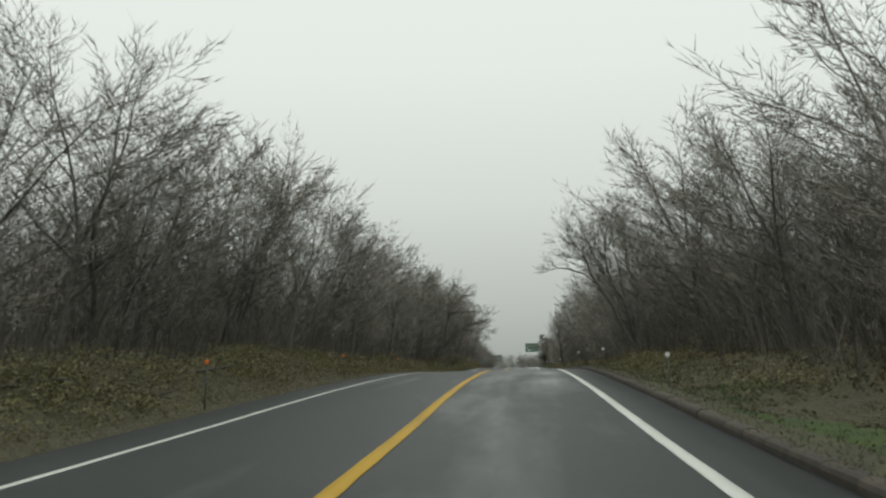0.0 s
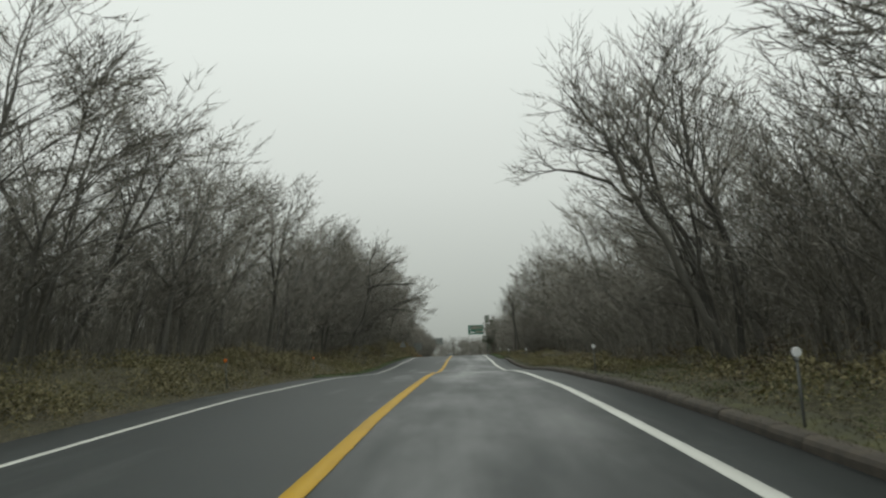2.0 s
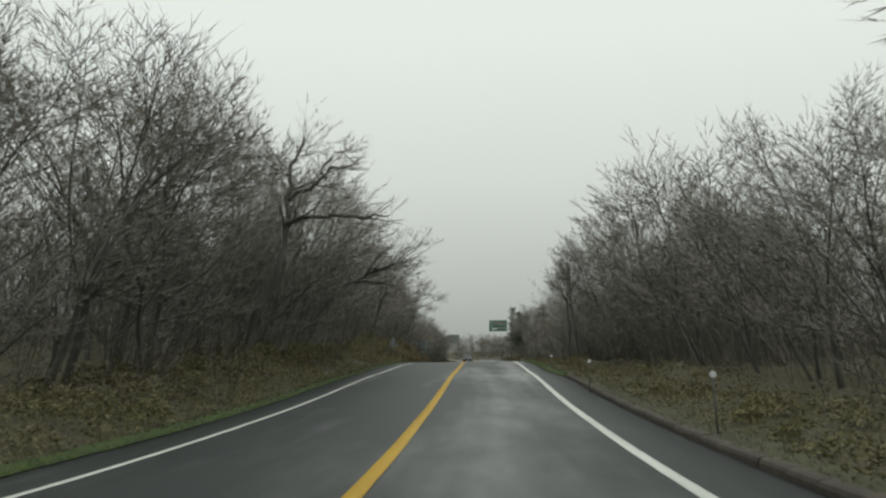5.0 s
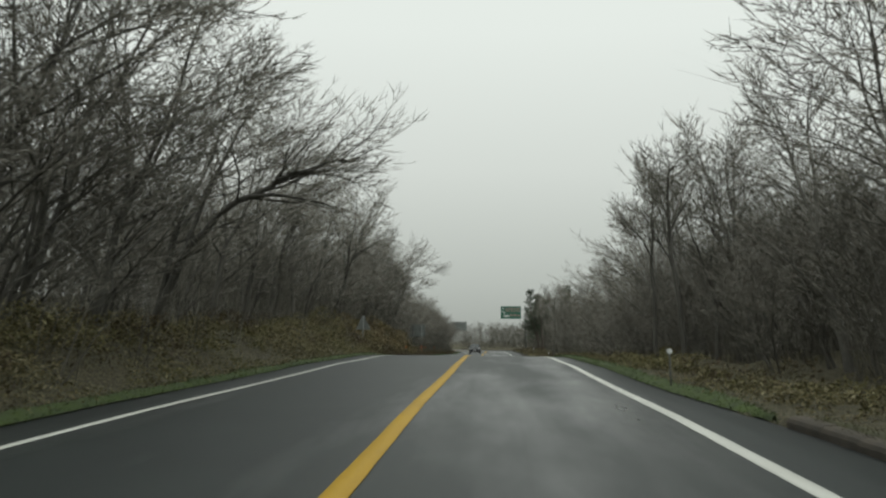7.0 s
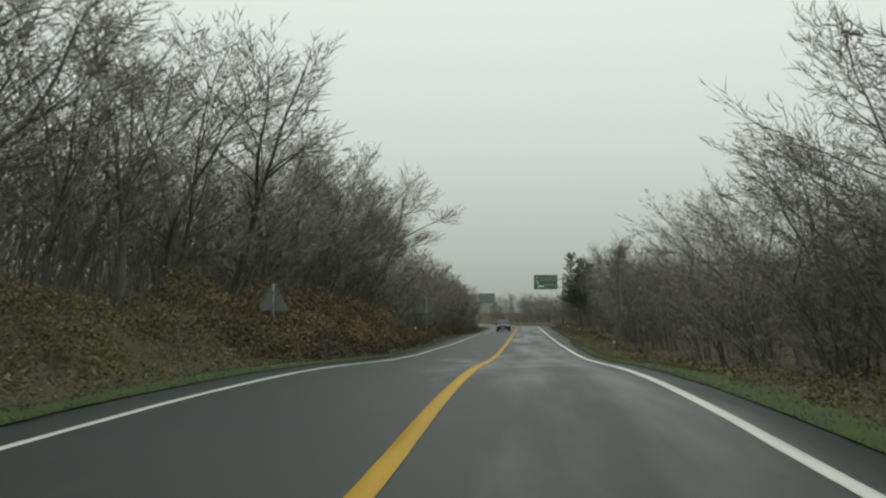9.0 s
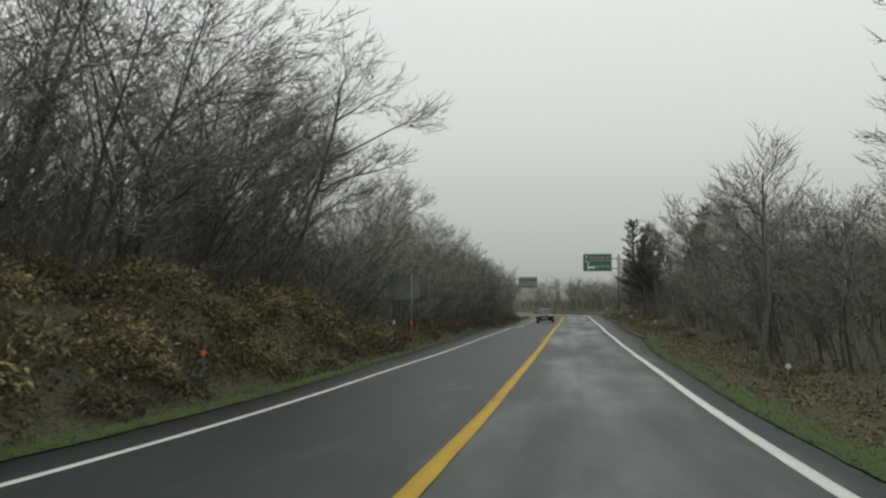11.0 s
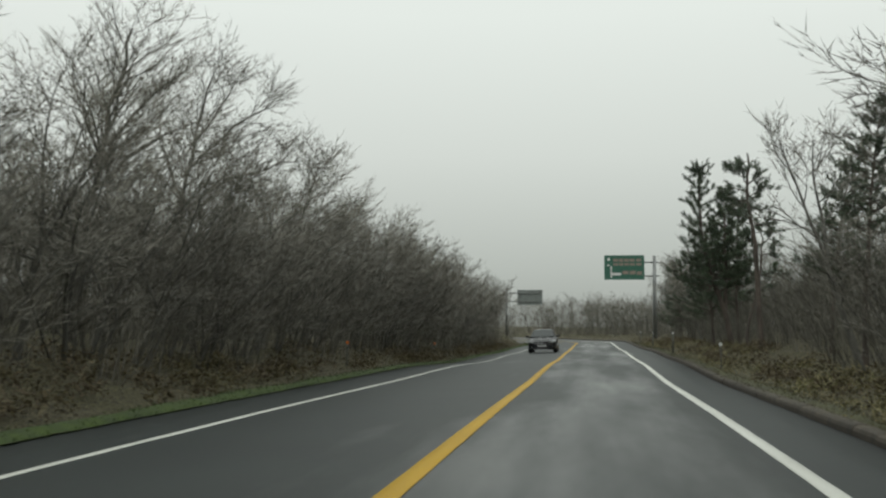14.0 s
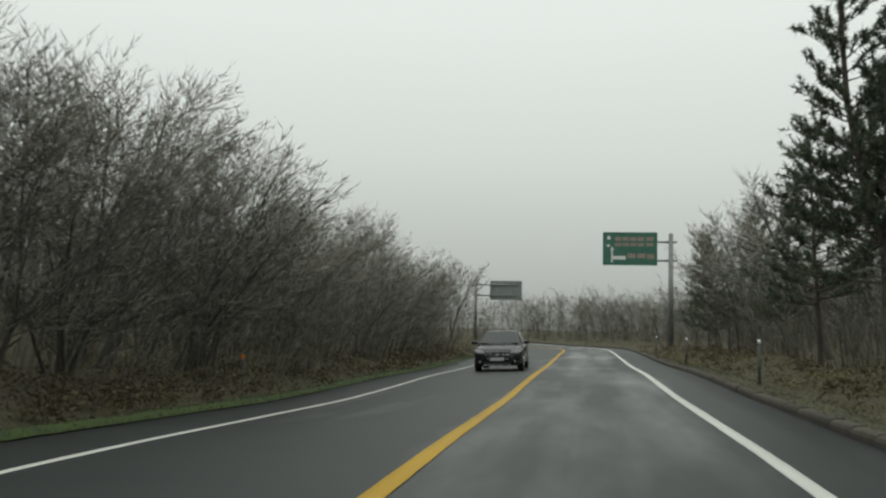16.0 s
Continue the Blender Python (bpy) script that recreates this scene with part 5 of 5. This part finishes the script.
bent_pine(61, "tall dense dark green pine with two leaders beside the kerb", 219.2, (
    (0.15, 0.40, 2.05, 0.35, ((7.85, 0.0), (7.5, 2.2), (6.9, 4.0), (6.5, 6.0), (6.4, 8.95))),
    (0.09, 0.30, 1.25, 0.35, ((7.5, 2.3), (7.55, 4.0), (7.55, 6.0), (7.55, 7.6)))), needles=38)
bent_pine(62, "tall slim pine with a bare leaning trunk and flat tufted boughs", 212.2, (
    (0.125, 0, 0, 0, ((8.0, 0.0), (7.82, 1.25), (7.74, 3.1), (7.68, 4.75), (7.52, 5.85), (7.4, 6.75), (7.5, 7.9), (7.46, 8.25))),),
    ((7.5, 6.9, 0.3, 7.72), (7.2, 7.1, -0.5, 7.65), (6.7, 6.72, -0.2, 6.95), (6.5, 6.85, 0.6, 6.45), (5.9, 6.8, 0.3, 6.2), (5.7, 6.95, -0.6, 5.7), (6.6, 8.1, 0.2, 7.0), (6.4, 7.9, 0.8, 6.7), (5.5, 8.3, -0.4, 5.45), (6.1, 7.7, 1.0, 6.3), (7.0, 7.9, -0.6, 7.4), (7.6, 7.2, 0.7, 7.9)),
    ((7.9, 7.1, 0.1, 8.2), (7.95, 7.85, -0.1, 8.05), (4.7, 8.3, 0.3, 4.9), (5.6, 8.35, 0.4, 6.2)), 26)
bent_pine(66, "slim crooked pine leaning away from the road", 217.6, (
    (0.085, 0, 0, 0, ((8.15, 0.0), (8.2, 1.6), (8.6, 3.2), (8.8, 4.4), (8.9, 5.5))),),
    ((4.4, 8.1, -0.3, 4.7), (5.0, 8.4, 0.4, 5.4), (4.6, 9.4, 0.2, 4.9), (3.9, 8.0, 0.5, 4.2), (5.3, 9.2, -0.5, 5.7), (3.8, 9.3, -0.6, 4.0), (5.4, 8.7, 0.0, 5.9)),
    ((3.2, 9.2, 0.2, 3.5),))
pine(63, 7.2, 0.42, 1.7, 10.2, 211.6, -0.05, 28, "dark green pine with a bare lower trunk")
pine(71, 8.4, 0.52, 1.9, 9.9, 206.4, -0.02, 28, "dark green pine with a bare lower trunk")
pine(64, 7.8, 0.35, 2.2, 9.0, 225.0, -0.04, 26, "dense dark green pine in the roadside row")
pine(65, 7.0, 0.32, 2.0, 8.05, 228.0, -0.026, 26, "dense dark green pine in the roadside row")
pine(67, 6.6, 0.3, 2.0, 9.4, 240.0, 0.0, 20, "dense dark green pine in the roadside row")
pine(68, 7.2, 0.25, 2.2, 9.6, 247.0, 0.0, 20, "dense dark green pine by the sign post")
pine(69, 6.8, 0.22, 2.1, 8.8, 254.5, 0.0, 20, "dense dark green pine by the sign post")
pine(70, 6.8, 0.22, 2.1, 9.4, 262.0, 0.0, 20, "dense dark green pine by the sign post")

# ---------------------------------------------------------------- fallen wood on the verge


def fallen(seed, x, y, turn, length, radius, label):
    rng = random.Random(seed)
    t = Tubes()
    pts, _ = limb(rng, Vector((0, 0, 0)), Vector((1, 0, -0.06)), length, 8, 0.17, 0.0, 0)
    t.tube(pts, [radius * (1 - 0.09 * k) for k in range(9)], 7)
    ob = put("fallen_branch", t.mesh("fallen_branch"), M_BARK)
    for k in range(7):
        p, d = along(pts, rng.uniform(0.2, 0.95))
        side = Tubes()
        b, _ = limb(rng, p, aside(rng, d, 50) + Vector((0, 0, 0.25)), rng.uniform(0.4, 1.2), 3, 0.2, 0.02, 0)
        side.tube(b, [radius * 0.35, radius * 0.28, radius * 0.2, radius * 0.1], 4)
        put("side_branch", side.mesh("side_branch"), M_BARK, ob)
    ob.matrix_basis = pose(x, y, ground_z(x, y) + radius * 0.3, 0, 0, turn)
    tagged(ob, label, "branch", "fallen branches")


fallen(71, -9.8, 20.5, 24, 2.8, 0.07, "crooked fallen grey branch lying on the dry bank")
fallen(72, -8.6, 23.5, -4, 3.0, 0.07, "long fallen branch lying in the withered grass")
fallen(73, -7.4, 18.5, 15, 2.0, 0.05, "fallen stick lying in the withered grass")
fallen(74, -8.9, 16.5, -12, 2.6, 0.06, "long fallen branch lying in the withered grass")

# ---------------------------------------------------------------- marker posts


def marker_post(kind):
    label = {"white": "slim grey marker post with a round white reflector", "orange": "slim dark marker post with a round orange reflector", "black": "slim black marker post with a pale reflecting cap"}[kind]
    pole_mat = M_POST if kind == "white" else M_DARKPOST
    root = tagged(new("marker_post"), label, "marker post", "roadside marker posts")
    if kind == "black":
        part("pole", rod((0, 0, -0.3), (0, 0, 0.90), 0.036, 0.034, 14), M_DARKPOST, root, smooth=True)
        bm = rod((0, 0, 0.901), (0, 0, 1.0), 0.042, 0.036, 14)
        part("reflector", bm, M_WHITEREF, root, "pale reflecting cap", smooth=True)
    else:
        part("pole", rod((0, 0, -0.3), (0, 0, 0.705), 0.018, 0.016, 12), pole_mat, root, smooth=True)
        head = part("reflector_housing", rod((0, 0.012, 0.755), (0, -0.022, 0.755), 0.056, 0.054, 24), pole_mat, root)
        part("reflector", rod((0, -0.0225, 0.755), (0, -0.030, 0.755), 0.051, 0.046, 24), M_WHITEREF if kind == "white" else M_ORANGE, head, "round white reflector" if kind == "white" else "round orange reflector")
        part("clamp", rod((0, 0, 0.665), (0, 0, 0.70), 0.024, 0.024, 12), M_STEEL, root, smooth=True)
    root["planted"] = 0
    return root


def set_posts(kind, spots):
    model = marker_post(kind)
    rng = random.Random(len(spots))
    for x, y, *base in spots:
        at = pose(x, y, base[0] if base else ground_z(x, y), rng.uniform(-2, 2), rng.uniform(-3, 3), rng.uniform(-8, 8))
        if model["planted"] == 0:
            model.matrix_basis = at
            model["planted"] = 1
        else:
            copy_thing(model, at)


set_posts("white", [(4.80, 20.3, 0.11), (4.70, 34.6, 0.585), (4.66, 49.0, 0.755), (4.83, 77.0, 0.79), (4.49, 90.8, 0.845), (4.46, 105.7, 0.93), (5.15, 155.8, 0.30), (5.5, 187.0), (5.38, 204.8)])
set_posts("black", [(5.45, 222.6), (5.45, 238.0), (5.4, 253.0)])
set_posts("orange", [(-4.75, 18.7, 0.18), (-4.80, 34.0, 0.58), (-4.85, 49.4), (-5.4, 67.0), (-4.9, 153.0, 0.63), (-5.86, 185.5), (-6.1, 204.2), (-6.1, 221.0)])

junction = thing("junction_box", pose(-5.0, 153.04, 0.49), "small weathered grey box on a short stake", "box")
part("stake", rod((0, 0.05, -0.2), (0, 0.05, 0.5), 0.02, 0.02, 8), M_POST, junction)
part("box", boxed(-0.09, 0.09, -0.05, 0.04, 0.34, 0.52, bevel=0.008), M_STEEL, junction)

# ---------------------------------------------------------------- signs


def back_sign():
    x0, x1, y, z0, z1 = -6.83, -5.40, 178.4, 2.23, 3.42
    gz = ground_z(-6.2, y)
    root = thing("road_sign", pose(0, y, 0), "square sign seen from its plain grey back on two posts", "road sign")
    bm = boxed(x0, x1, -0.012, 0.012, z0, z1, bevel=0.006)
    part("panel", bm, M_SIGNBACK, root)
    part("rail", boxed(x0 - 0.02, x1 + 0.02, -0.060, -0.014, z1 - 0.07, z1 - 0.015, bevel=0.005), M_STEEL, root)
    part("rail", boxed(x0 - 0.01, x1 + 0.01, -0.055, -0.014, z0 + 0.03, z0 + 0.075, bevel=0.005), M_POST, root)
    for x, m in ((-6.50, M_DARKPOST), (-5.72, M_STEEL)):
        post = part("post", rod((x, -0.095, gz - 0.4), (x, -0.095, z1 - 0.05), 0.034, 0.034, 14), m, root, smooth=True)
        for za, zb, mm, name in ((0.34, 0.50, M_ORANGE, "orange band"), (0.50, 0.70, M_RED, "red band"), (0.70, 0.88, M_WHITEREF if x < -6 else M_ORANGE, "pale band")):
            part("reflective_band", rod((x, -0.095, gz + za), (x, -0.095, gz + zb), 0.041, 0.041, 14), mm, post, name)
        for z in (z0 + 0.05, z1 - 0.05):
            part("clamp", boxed(x - 0.06, x + 0.06, -0.14, -0.055, z - 0.02, z + 0.02, bevel=0.004), M_STEEL, post)


def overhead_sign():
    y = 269.5
    root = thing("direction_sign", pose(0, y, 0), "green overhead direction sign on a grey cantilever pole", "road sign", "overhead signs")
    x0, x1, z0, z1 = 2.80, 6.70, 6.26, 8.67
    panel = part("panel", boxed(x0, x1, -0.02, 0.02, z0, z1, bevel=0.008), M_SIGNGREEN, root)
    for a, b, c, d in ((x0, x1, z0, z0 + 0.04), (x0, x1, z1 - 0.04, z1), (x0, x0 + 0.04, z0 + 0.04, z1 - 0.04), (x1 - 0.04, x1, z0 + 0.04, z1 - 0.04)):
        part("border", boxed(a, b, -0.027, -0.021, c, d), M_SIGNGREEN, panel)

    def bar(u0, u1, v0, v1, mat, name="lettering_bar"):
        w, h = x1 - x0, z1 - z0
        part(name, boxed(x0 + u0 * w, x0 + u1 * w, -0.029, -0.0215, z1 - v1 * h, z1 - v0 * h), mat, panel)

    bar(0.08, 0.14, 0.12, 0.22, M_SIGNWHITE, "symbol")
    bar(0.155, 0.185, 0.45, 0.92, M_SIGNWHITE, "arrow_shaft")
    bar(0.14, 0.20, 0.50, 0.56, M_SIGNWHITE, "arrow_head")
    bar(0.07, 0.13, 0.38, 0.44, M_SIGNWHITE, "symbol")
    for u0, u1 in ((0.22, 0.34), (0.36, 0.48), (0.50, 0.62), (0.64, 0.76), (0.80, 0.93)):
        bar(u0, u1, 0.14, 0.26, M_SIGNRED)
        bar(u0, u1, 0.32, 0.42, M_SIGNRED)
    bar(0.19, 0.42, 0.72, 0.83, M_SIGNWHITE)
    bar(0.45, 0.60, 0.64, 0.78, M_SIGNRED)
    bar(0.63, 0.78, 0.64, 0.78, M_SIGNRED)
    bar(0.81, 0.94, 0.66, 0.80, M_SIGNRED)
    xp, g = 7.67, ground_z(7.67, y)
    pole = part("pole", rod((xp, 0.1, g - 0.3), (xp, 0.1, 8.58), 0.21, 0.16, 20), M_STEEL, root, smooth=True)
    part("pole_cap", rod((xp, 0.1, 8.577), (xp, 0.1, 8.63), 0.17, 0.06, 20), M_STEEL, pole)
    part("base_plate", boxed(xp - 0.32, xp + 0.32, -0.22, 0.42, g - 0.02, g + 0.05, bevel=0.01), M_STEEL, pole)
    for z in (7.98, 6.63):
        part("arm", rod((xp + 0.42, 0.1, z), (x0 + 0.5, 0.1, z), 0.075, 0.055, 14), M_STEEL, root, smooth=True)
        part("flange", rod((xp - 0.30, 0.1, z), (xp - 0.22, 0.1, z), 0.13, 0.13, 14), M_STEEL, root)


def far_sign():
    y = 288.0
    root = thing("direction_sign", pose(0, y, 0), "grey-green back of an overhead sign beyond the trees", "road sign", "overhead signs")
    x0, x1, z0, z1 = -7.3, -4.3, 4.15, 5.95
    part("panel", boxed(x0, x1, -0.02, 0.02, z0, z1, bevel=0.008), M_SIGNBACK, root)
    xp = -8.6
    g = ground_z(xp, y)
    part("pole", rod((xp, -0.12, g - 0.3), (xp, -0.12, 6.05), 0.15, 0.11, 16), M_STEEL, root, smooth=True)
    for z in (4.55, 5.55):
        part("arm", rod((xp - 0.3, -0.12, z), (x1 - 0.4, -0.12, z), 0.07, 0.05, 12), M_STEEL, root, smooth=True)


def warning_sign():
    x, y = -6.0, 139.0
    g = ground_z(x, y)
    root = thing("warning_sign", pose(x, y, 0), "triangular warning sign seen from its grey back", "road sign")
    bm = bmesh.new()
    tri = [Vector((0.50 * math.sin(2 * math.pi * k / 3), 0, 2.70 + 0.56 * math.cos(2 * math.pi * k / 3))) for k in range(3)]
    rim = []
    for k in range(3):
        for a in (0.06, 0.94):
            rim.append(tri[k].lerp(tri[(k + 1) % 3], a))
    lo, hi = [bm.verts.new(p) for p in rim], [bm.verts.new(p + Vector((0, 0.02, 0))) for p in rim]
    bm.faces.new(lo), bm.faces.new(hi[::-1])
    for k in range(6):
        bm.faces.new((lo[k], hi[k], hi[(k + 1) % 6], lo[(k + 1) % 6]))
    bmesh.ops.recalc_face_normals(bm, faces=bm.faces[:])
    part("panel", bm, M_SIGNBACK, root)
    post = part("post", rod((0, -0.05, g - 0.4), (0, -0.05, 3.18), 0.03, 0.03, 12), M_STEEL, root, smooth=True)
    for z in (2.53, 2.93):
        part("clamp", boxed(-0.06, 0.06, -0.09, -0.002, z - 0.02, z + 0.02, bevel=0.004), M_STEEL, post)


warning_sign()
back_sign()
overhead_sign()
far_sign()

# ---------------------------------------------------------------- the oncoming car, at rest


def ring_loft(sections, n=20):
    """Skin through rounded rectangular rings (y, half width, bottom, top, squareness)."""
    bm = bmesh.new()
    rings = []
    for y, w, zb, zt, sq in sections:
        ring = []
        for k in range(n):
            a = 2 * math.pi * (k + 0.5) / n
            c, s = math.cos(a), math.sin(a)
            ring.append(bm.verts.new((math.copysign(abs(c) ** sq, c) * w, y, (zb + zt) / 2 + math.copysign(abs(s) ** sq, s) * (zt - zb) / 2)))
        rings.append(ring)
    for a, b in zip(rings, rings[1:]):
        for k in range(n):
            bm.faces.new((a[k], a[(k + 1) % n], b[(k + 1) % n], b[k]))
    bm.faces.new(rings[0][::-1])
    bm.faces.new(rings[-1])
    bmesh.ops.recalc_face_normals(bm, faces=bm.faces[:])
    return bm


def slab(points, thick):
    """A plate with the given outline, pushed back along its normal."""
    bm = bmesh.new()
    f = bm.faces.new([bm.verts.new(p) for p in points])
    f.normal_update()
    n = f.normal.copy()
    made = bmesh.ops.extrude_face_region(bm, geom=[f])
    for v in made["geom"]:
        if isinstance(v, bmesh.types.BMVert):
            v.co -= n * thick
    bmesh.ops.recalc_face_normals(bm, faces=bm.faces[:])
    return bm


def build_car(x, y):
    root = thing("car", pose(x, y, road_z(y) + cross_fall(x, y) - 0.02, 0, -2.2, 0), "black four-door saloon car facing along the wet lane", "car")
    body = part("body", ring_loft([(0.0, 0.60, 0.34, 0.66, 0.45), (0.05, 0.74, 0.26, 0.74, 0.42), (0.16, 0.83, 0.20, 0.80, 0.38), (0.45, 0.88, 0.19, 0.88, 0.34), (0.9, 0.895, 0.19, 0.95, 0.32), (1.35, 0.90, 0.19, 1.00, 0.30),
                                   (2.4, 0.90, 0.19, 1.02, 0.30), (3.5, 0.90, 0.20, 1.04, 0.30), (4.2, 0.87, 0.24, 1.05, 0.34), (4.5, 0.80, 0.30, 1.0, 0.4), (4.6, 0.66, 0.42, 0.9, 0.45)], 28), M_CAR, root, smooth=True)
    bm = bmesh.new()
    rows = [(1.15, 0.76, 0.97), (1.98, 0.60, 1.44), (2.35, 0.59, 1.475), (3.0, 0.58, 1.46), (3.4, 0.60, 1.40), (4.1, 0.74, 1.03)]
    tops = [(bm.verts.new((-w, yy, z)), bm.verts.new((-w * 0.5, yy - 0.04, z + 0.022)), bm.verts.new((w * 0.5, yy - 0.04, z + 0.022)), bm.verts.new((w, yy, z))) for yy, w, z in rows]
    feet = [(bm.verts.new((-0.80, yy, 0.95)), bm.verts.new((0.80, yy, 0.95))) for yy, w, z in rows]
    for (a, b), (c, d) in zip(zip(tops, feet), zip(tops[1:], feet[1:])):
        for k in range(3):
            bm.faces.new((a[k], a[k + 1], c[k + 1], c[k]))
        bm.faces.new((b[0], a[0], c[0], d[0]))
        bm.faces.new((a[3], b[1], d[1], c[3]))
    bmesh.ops.recalc_face_normals(bm, faces=bm.faces[:])
    cabin = part("cabin", bm, M_CAR, root, smooth=True)
    part("windscreen", slab([(-0.70, 1.185, 1.00), (0.70, 1.185, 1.00), (0.565, 1.90, 1.425), (-0.565, 1.90, 1.425)], -0.03), M_GLASS, cabin, "dark reflecting windscreen")
    for s in (-1, 1):
        part("side_window", slab([(s * 0.815, 1.45, 1.03), (s * 0.80, 3.6, 1.06), (s * 0.645, 3.1, 1.40), (s * 0.645, 2.05, 1.40)], 0.02 * s), M_GLASS, cabin)
        part("wiper", rod((s * 0.35 - 0.3, 1.17, 1.022), (s * 0.35 + 0.25, 1.30, 1.10), 0.009, 0.006, 6), M_GRILLE, cabin)
        mirror = part("mirror", ring_loft([(1.38, 0.07, 0.99, 1.08, 0.6), (1.42, 0.115, 0.965, 1.115, 0.55), (1.54, 0.11, 0.97, 1.11, 0.55), (1.56, 0.09, 0.98, 1.10, 0.6)], 14), M_CAR, root, at=pose(s * 0.99, 0, 0), smooth=True)
        part("mirror_stalk", rod((-s * 0.18, 1.48, 1.0), (-s * 0.04, 1.48, 1.02), 0.03, 0.03, 8), M_CAR, mirror)
        lamp = part("headlamp", slab([(s * 0.47, -0.005, 0.66), (s * 0.50, 0.03, 0.755), (s * 0.76, 0.17, 0.80), (s * 0.845, 0.34, 0.80), (s * 0.83, 0.20, 0.70), (s * 0.66, 0.03, 0.655)], 0.05 * s), M_LAMP, root, "clear swept-back headlamp")
        part("fog_lamp", rod((s * 0.63, 0.01, 0.37), (s * 0.63, 0.12, 0.37), 0.038, 0.038, 14), M_LAMP, root)
        for wy in (0.86, 3.55):
            wheel = part("wheel", rod((s * 0.68, wy, 0.325), (s * 0.895, wy, 0.325), 0.325, 0.325, 28), M_TYRE, root, "black rubber tyre")
            part("rim", rod((s * 0.89, wy, 0.325), (s * 0.905, wy, 0.325), 0.215, 0.20, 20), M_CHROME, wheel)
            for k in range(5):
                a = 2 * math.pi * k / 5
                part("spoke", rod((s * 0.908, wy, 0.325), (s * 0.908, wy + 0.19 * math.cos(a), 0.325 + 0.19 * math.sin(a)), 0.028, 0.02, 6), M_STEEL, wheel)
    part("upper_grille", slab([(-0.40, -0.012, 0.70), (-0.44, -0.012, 0.62), (0.44, -0.012, 0.62), (0.40, -0.012, 0.70)], 0.05), M_GRILLE, root, "dark mesh grille")
    part("lower_grille", slab([(-0.44, -0.016, 0.60), (-0.38, -0.016, 0.47), (0.38, -0.016, 0.47), (0.44, -0.016, 0.60)], 0.05), M_GRILLE, root, "dark mesh grille")
    part("grille_bar", boxed(-0.45, 0.45, -0.03, 0.01, 0.602, 0.622, bevel=0.006), M_CHROME, root)
    for sx, z in ((0.42, 0.705), (0.40, 0.462)):
        part("grille_trim", boxed(-sx, sx, -0.03, 0.01, z - 0.008, z + 0.008, bevel=0.004), M_CHROME, root)
    part("emblem", boxed(-0.085, 0.085, -0.045, -0.031, 0.592, 0.632, bevel=0.005), M_CHROME, root, "plain bright bar")
    part("air_intake", boxed(-0.50, 0.50, 0.0, 0.10, 0.27, 0.35, bevel=0.02), M_GRILLE, root)
    part("lip", boxed(-0.52, 0.52, -0.005, 0.08, 0.222, 0.245, bevel=0.008), M_CHROME, root)
    part("number_plate", boxed(-0.25, 0.25, -0.05, -0.035, 0.40, 0.515, bevel=0.004), M_PLATE, root, "pale blank plate")


build_car(-1.55, 234.5)

# ---------------------------------------------------------------- kerb stones


def build_kerb():
    def stone():
        bm = bmesh.new()
        outline = [(-0.10, -0.16), (-0.095, 0.07), (-0.075, 0.115), (-0.03, 0.138), (0.10, 0.142), (0.135, 0.12), (0.135, -0.16)]
        ends = [[bm.verts.new((px, py, pz)) for px, pz in outline] for py in (-0.4985, 0.4985)]
        bm.faces.new(ends[0][::-1]), bm.faces.new(ends[1])
        for k in range(len(outline)):
            j = (k + 1) % len(outline)
            bm.faces.new((ends[0][k], ends[0][j], ends[1][j], ends[1][k]))
        bmesh.ops.recalc_face_normals(bm, faces=bm.faces[:])
        for v in bm.verts:
            v.co += Vector(noise.noise_vector(v.co * 7)) * 0.005
        me = bpy.data.meshes.new("kerbstone")
        bm.to_mesh(me)
        bm.free()
        return me

    me = stone()
    rng = random.Random(9)
    for name, y0, y1 in (("kerb_1", -12, 99), ("kerb_2", 186, 318)):
        root = tagged(new(name), "low mossy brown concrete kerb along the asphalt", "kerb", kind="structure")
        for k in range(y1 - y0):
            y = y0 + k + 0.5
            x = road_x(y) + right_edge(y) + 0.10
            head = math.degrees(math.atan2(-(road_x(y + 0.5) - road_x(y - 0.5)) - (right_edge(y + 0.5) - right_edge(y - 0.5)), 1))
            fall = math.degrees(math.atan2(road_z(y + 0.5) - road_z(y - 0.5), 1))
            put("kerbstone", me, M_KERB, root, at=pose(x + rng.uniform(-0.008, 0.008), y, road_z(y) + cross_fall(right_edge(y), y) - 0.03 + rng.uniform(-0.008, 0.008), fall, rng.uniform(-1.5, 1.5), head + rng.uniform(-0.6, 0.6)))


build_kerb()
